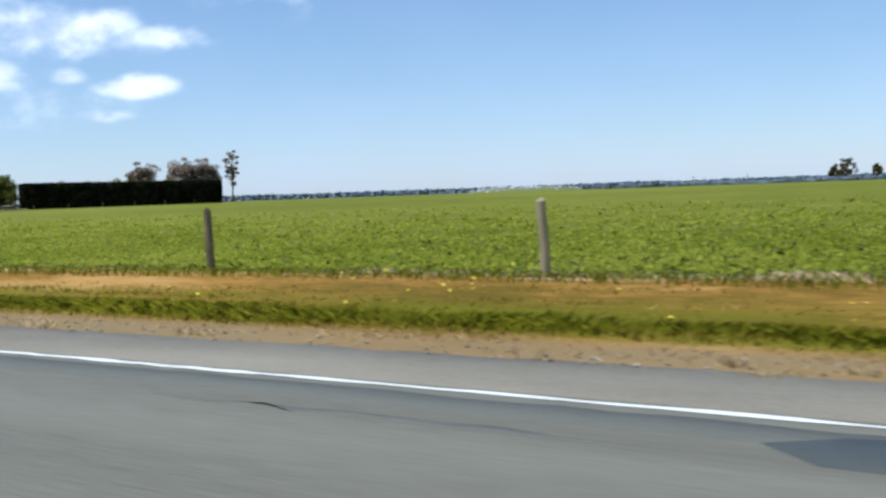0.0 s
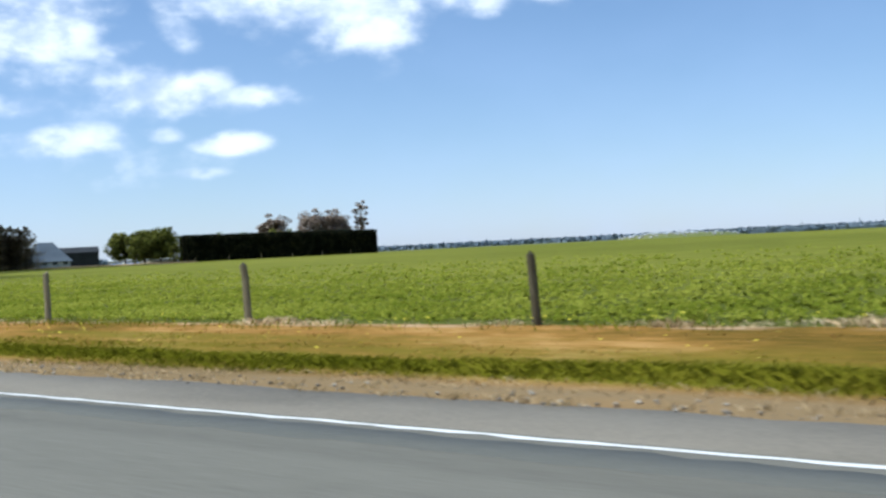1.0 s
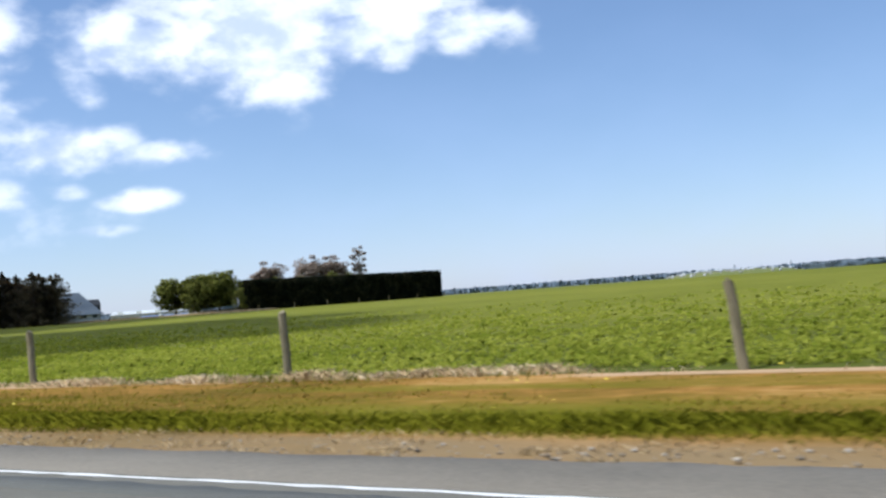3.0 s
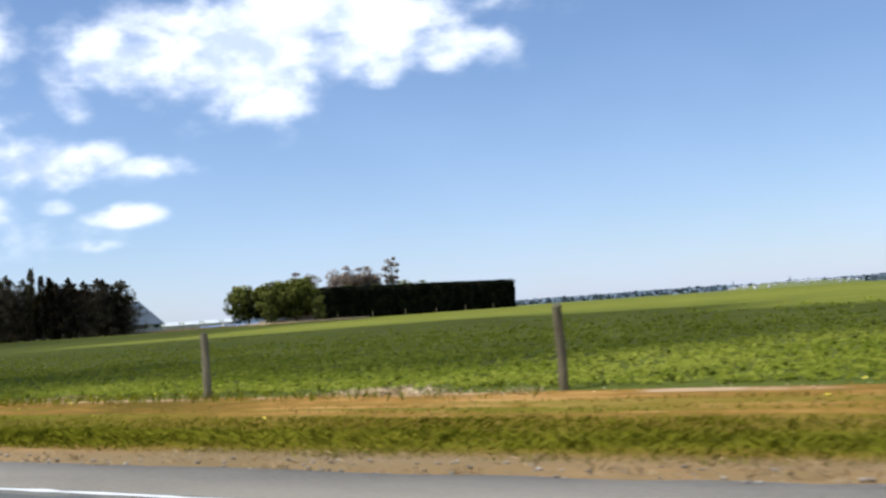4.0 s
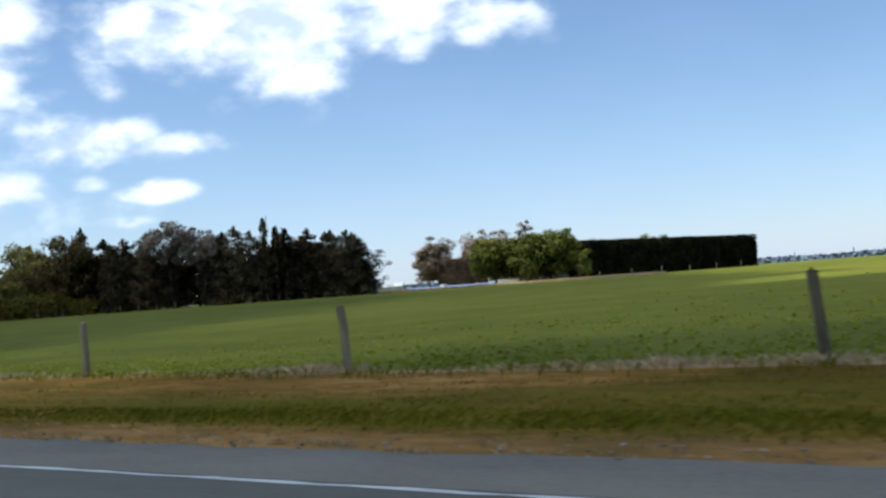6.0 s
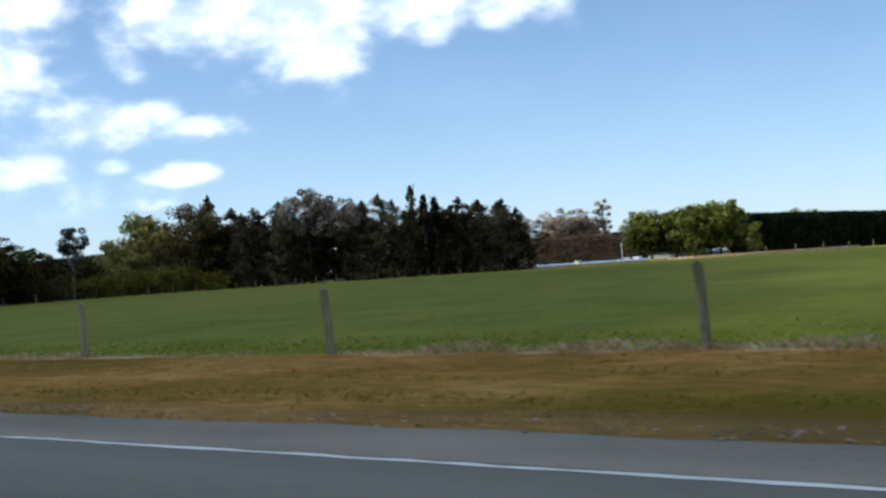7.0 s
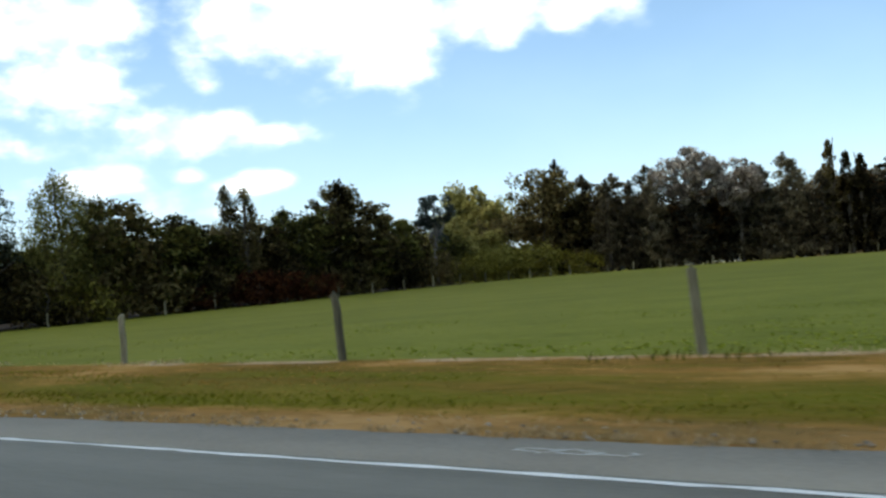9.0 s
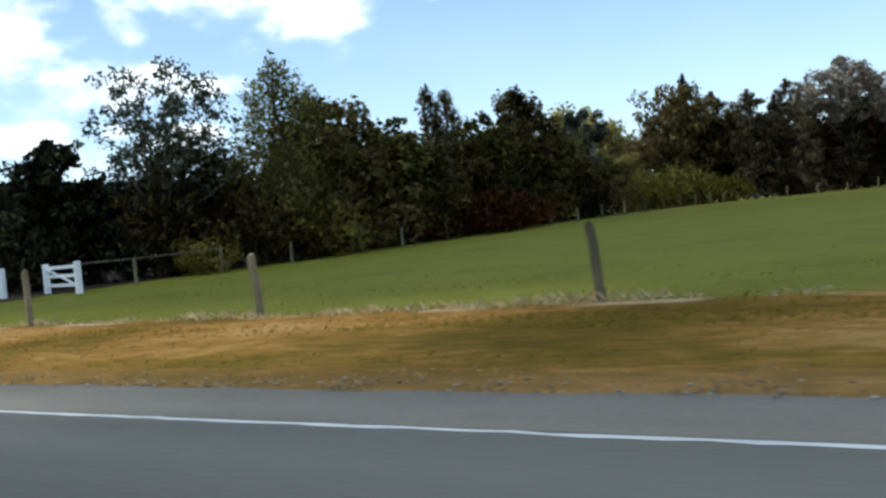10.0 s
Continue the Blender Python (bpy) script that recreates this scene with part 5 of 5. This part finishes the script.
for s, x in enumerate((-21.5, -114.2, -210.3)):
    patch("gravel_patch", "pale gravel scuffed out beside a marker post", "gravel", x - 2.8, x + 6.8, 6.72, 7.36, -0.004, M_GRAVEL, 500 + s, 0.1)
def pebbles(x0, x1, y0, y1, n, seed):
    """Loose stones, each a squashed uneven octahedron, lying on the ground."""
    g = np.random.default_rng(seed)
    x, y = g.uniform(x0, x1, n), g.uniform(y0, y1, n)
    r = 0.010 + 0.022 * g.uniform(0, 1, n) ** 3
    corner = np.array([(1, 0, 0), (0, 1, 0), (-1, 0, 0), (0, -1, 0), (0, 0, 0.7), (0, 0, -0.7)])
    v = np.stack([x, y, np.maximum(land(x, y), -0.012) + r * 0.3], 1)[:, None] + corner * r[:, None, None] * g.uniform(0.7, 1.3, (n, 6, 1))
    tri = np.array([(0, 1, 4), (1, 2, 4), (2, 3, 4), (3, 0, 4), (1, 0, 5), (2, 1, 5), (3, 2, 5), (0, 3, 5)])
    ob = put("loose_stones", mesh_np("loose_stones", v.reshape(-1, 3), (tri + 6 * np.arange(n)[:, None, None]).reshape(-1, 3)), M_STONE)
    return tagged(ob, "loose pale stones along the road edge", "stones", kind="stuff")


for s, x in enumerate((-21.5, -114.2, -210.3)):
    pebbles(x - 3.0, x + 7.0, 6.72, 7.45, 900, 540 + s)
pebbles(-270, 12, 6.78, 7.3, 5000, 549)
for s, (x0, x1, y0, y1) in enumerate([(-2.25, 1.5, 4.56, 5.32), (-6.2, -2.9, 4.62, 4.69), (-14.25, -11.8, 4.88, 5.18), (-14.9, -11.5, 4.62, 4.73)]):
    patch("tar_patch", "dark tar repair in the road surface", "road repair", x0, x1, y0, y1, 0.006, M_TAR if s == 1 else M_PATCH, 511 + s, 0.08)
for s, (x0, x1) in enumerate([(-62, 14), (-130, -66)]):
    patch("tar_band", "darker strip of binder beside the edge line", "road repair", x0, x1, 4.92, 5.36, 0.004, M_TAR, 521 + s, 0.05)


# tufts that creep over the seal's edge
g = np.random.default_rng(531)
tx = g.uniform(-280, 15, 420)
tx = np.where(np.min(np.abs(tx[:, None] + np.array([18.5, 112.0, 208.0])), axis=1) < 6, tx - 14, tx)
ty = ROAD_EDGE + g.uniform(-0.06, 0.28, 420)
bx, by = np.repeat(tx, 26) + g.normal(0, 0.10, 420 * 26), np.repeat(ty, 26) + g.normal(0, 0.035, 420 * 26)
edge = put("edge_tufts", blade_mesh("edge_tufts", np.stack([bx, by, np.maximum(land(bx, by), -0.02)], 1), 0.05, 0.014, 1.2, g), M_BLEACHED)
tagged(edge, "small dry grass tufts creeping over the seal edge", "grass", kind="stuff")


# white survey marks sprayed on the shoulder
def paint_mark(x, y, seed, size):
    g = random.Random(seed)
    thing = tagged(new("paint_mark"), "white sprayed loop mark on the sealed shoulder", "road marking")
    for k in range(3):
        bm = bmesh.new()
        cx = x + (k - 1) * 0.3 * size
        pts = [(cx + 0.2 * size * math.cos(a), y + size * (0.06 * math.sin(a) + 0.04 * g.uniform(-1, 1)), 0.003) for a in [j * math.tau / 14 * 0.85 + k for j in range(15)]]
        tube(bm, pts, [0.0055] * 15, 4)
        bmesh.ops.scale(bm, vec=(1, 1, 0.3), verts=bm.verts)
        part("sprayed_loop", bm, M_LINE, thing)


paint_mark(-220.0, 6.3, 1, 1.0)
paint_mark(-111.0, 6.45, 2, 0.5)

# ======== the cumulus cloud whose shade lies over the road, the verge and the near field ========
g = np.random.default_rng(601)
CLOUD_Z = 420.0
shift = np.array([to_sun.x, to_sun.y]) / to_sun.z * CLOUD_Z
def cloud_slab(bm, inside, z0, thick):
    """A lumpy closed slab of cloud over the cells for which inside(x, y) holds; x, y are where its shade falls."""
    cell, verts, cells = 7.0, {}, []

    def vert(i, j):
        if (i, j) not in verts:
            x, y = i * cell + g.normal() * 1.2, j * cell + g.normal() * 1.2
            lump = 0.6 + 0.5 * noise.noise((x * 0.03, y * 0.03, z0)) + 0.25 * noise.noise((x * 0.11, y * 0.11, z0))
            verts[(i, j)] = bm.verts.new((x + shift[0], y + shift[1], z0 + thick * lump))
        return verts[(i, j)]
    for i in range(-62, -12):
        for j in range(-24, 24):
            x, y = (i + 0.5) * cell, (j + 0.5) * cell
            if inside(x, y, 9 * noise.noise((x * 0.025, y * 0.025, 3.0)) + 4 * noise.noise((x * 0.09, y * 0.09, 5.0))):
                cells.append(bm.faces.new((vert(i, j), vert(i + 1, j), vert(i + 1, j + 1), vert(i, j + 1))))
    low = bmesh.ops.extrude_face_region(bm, geom=cells)
    for v in low["geom"]:
        if isinstance(v, bmesh.types.BMVert):
            v.co.z = z0 + 0.12 * (v.co.z - z0)


bm = bmesh.new()
cloud_slab(bm, lambda x, y, e: x < (-100 if y > 13 else -126) + e and y < (40 if x > -165 else 40 + (-165 - x) * 2.2) + e and y < 136 + e, CLOUD_Z, 36)
cloud_slab(bm, lambda x, y, e: -300 < x < -130 + e and (x > -237 or y > 26) and y < min(24 + max(0, -165 - x) * 2.2, 106) + 0.5 * e, CLOUD_Z - 30, 20)
M_CLOUD = material("cloud_white", [(0.75, 0.76, 0.78), (0.85, 0.85, 0.86)], 0.02, 1.0)
nt = M_CLOUD.node_tree
thin_mix, clear = nt.nodes.new("ShaderNodeMixShader"), nt.nodes.new("ShaderNodeBsdfTransparent")
body_out = next(n for n in nt.nodes if n.type == "BSDF_PRINCIPLED").outputs[0]
sink = next(n for n in nt.nodes if n.type == "OUTPUT_MATERIAL").inputs[0]
thin_mix.inputs[0].default_value = 0.50   # light that each side of the cloud lets through
nt.links.new(body_out, thin_mix.inputs[1]), nt.links.new(clear.outputs[0], thin_mix.inputs[2]), nt.links.new(thin_mix.outputs[0], sink)
cloud = part("cumulus_cloud", bm, M_CLOUD, smooth=True)
tagged(cloud, "broad white cumulus cloud that shades the road and field", "cloud", kind="structure")
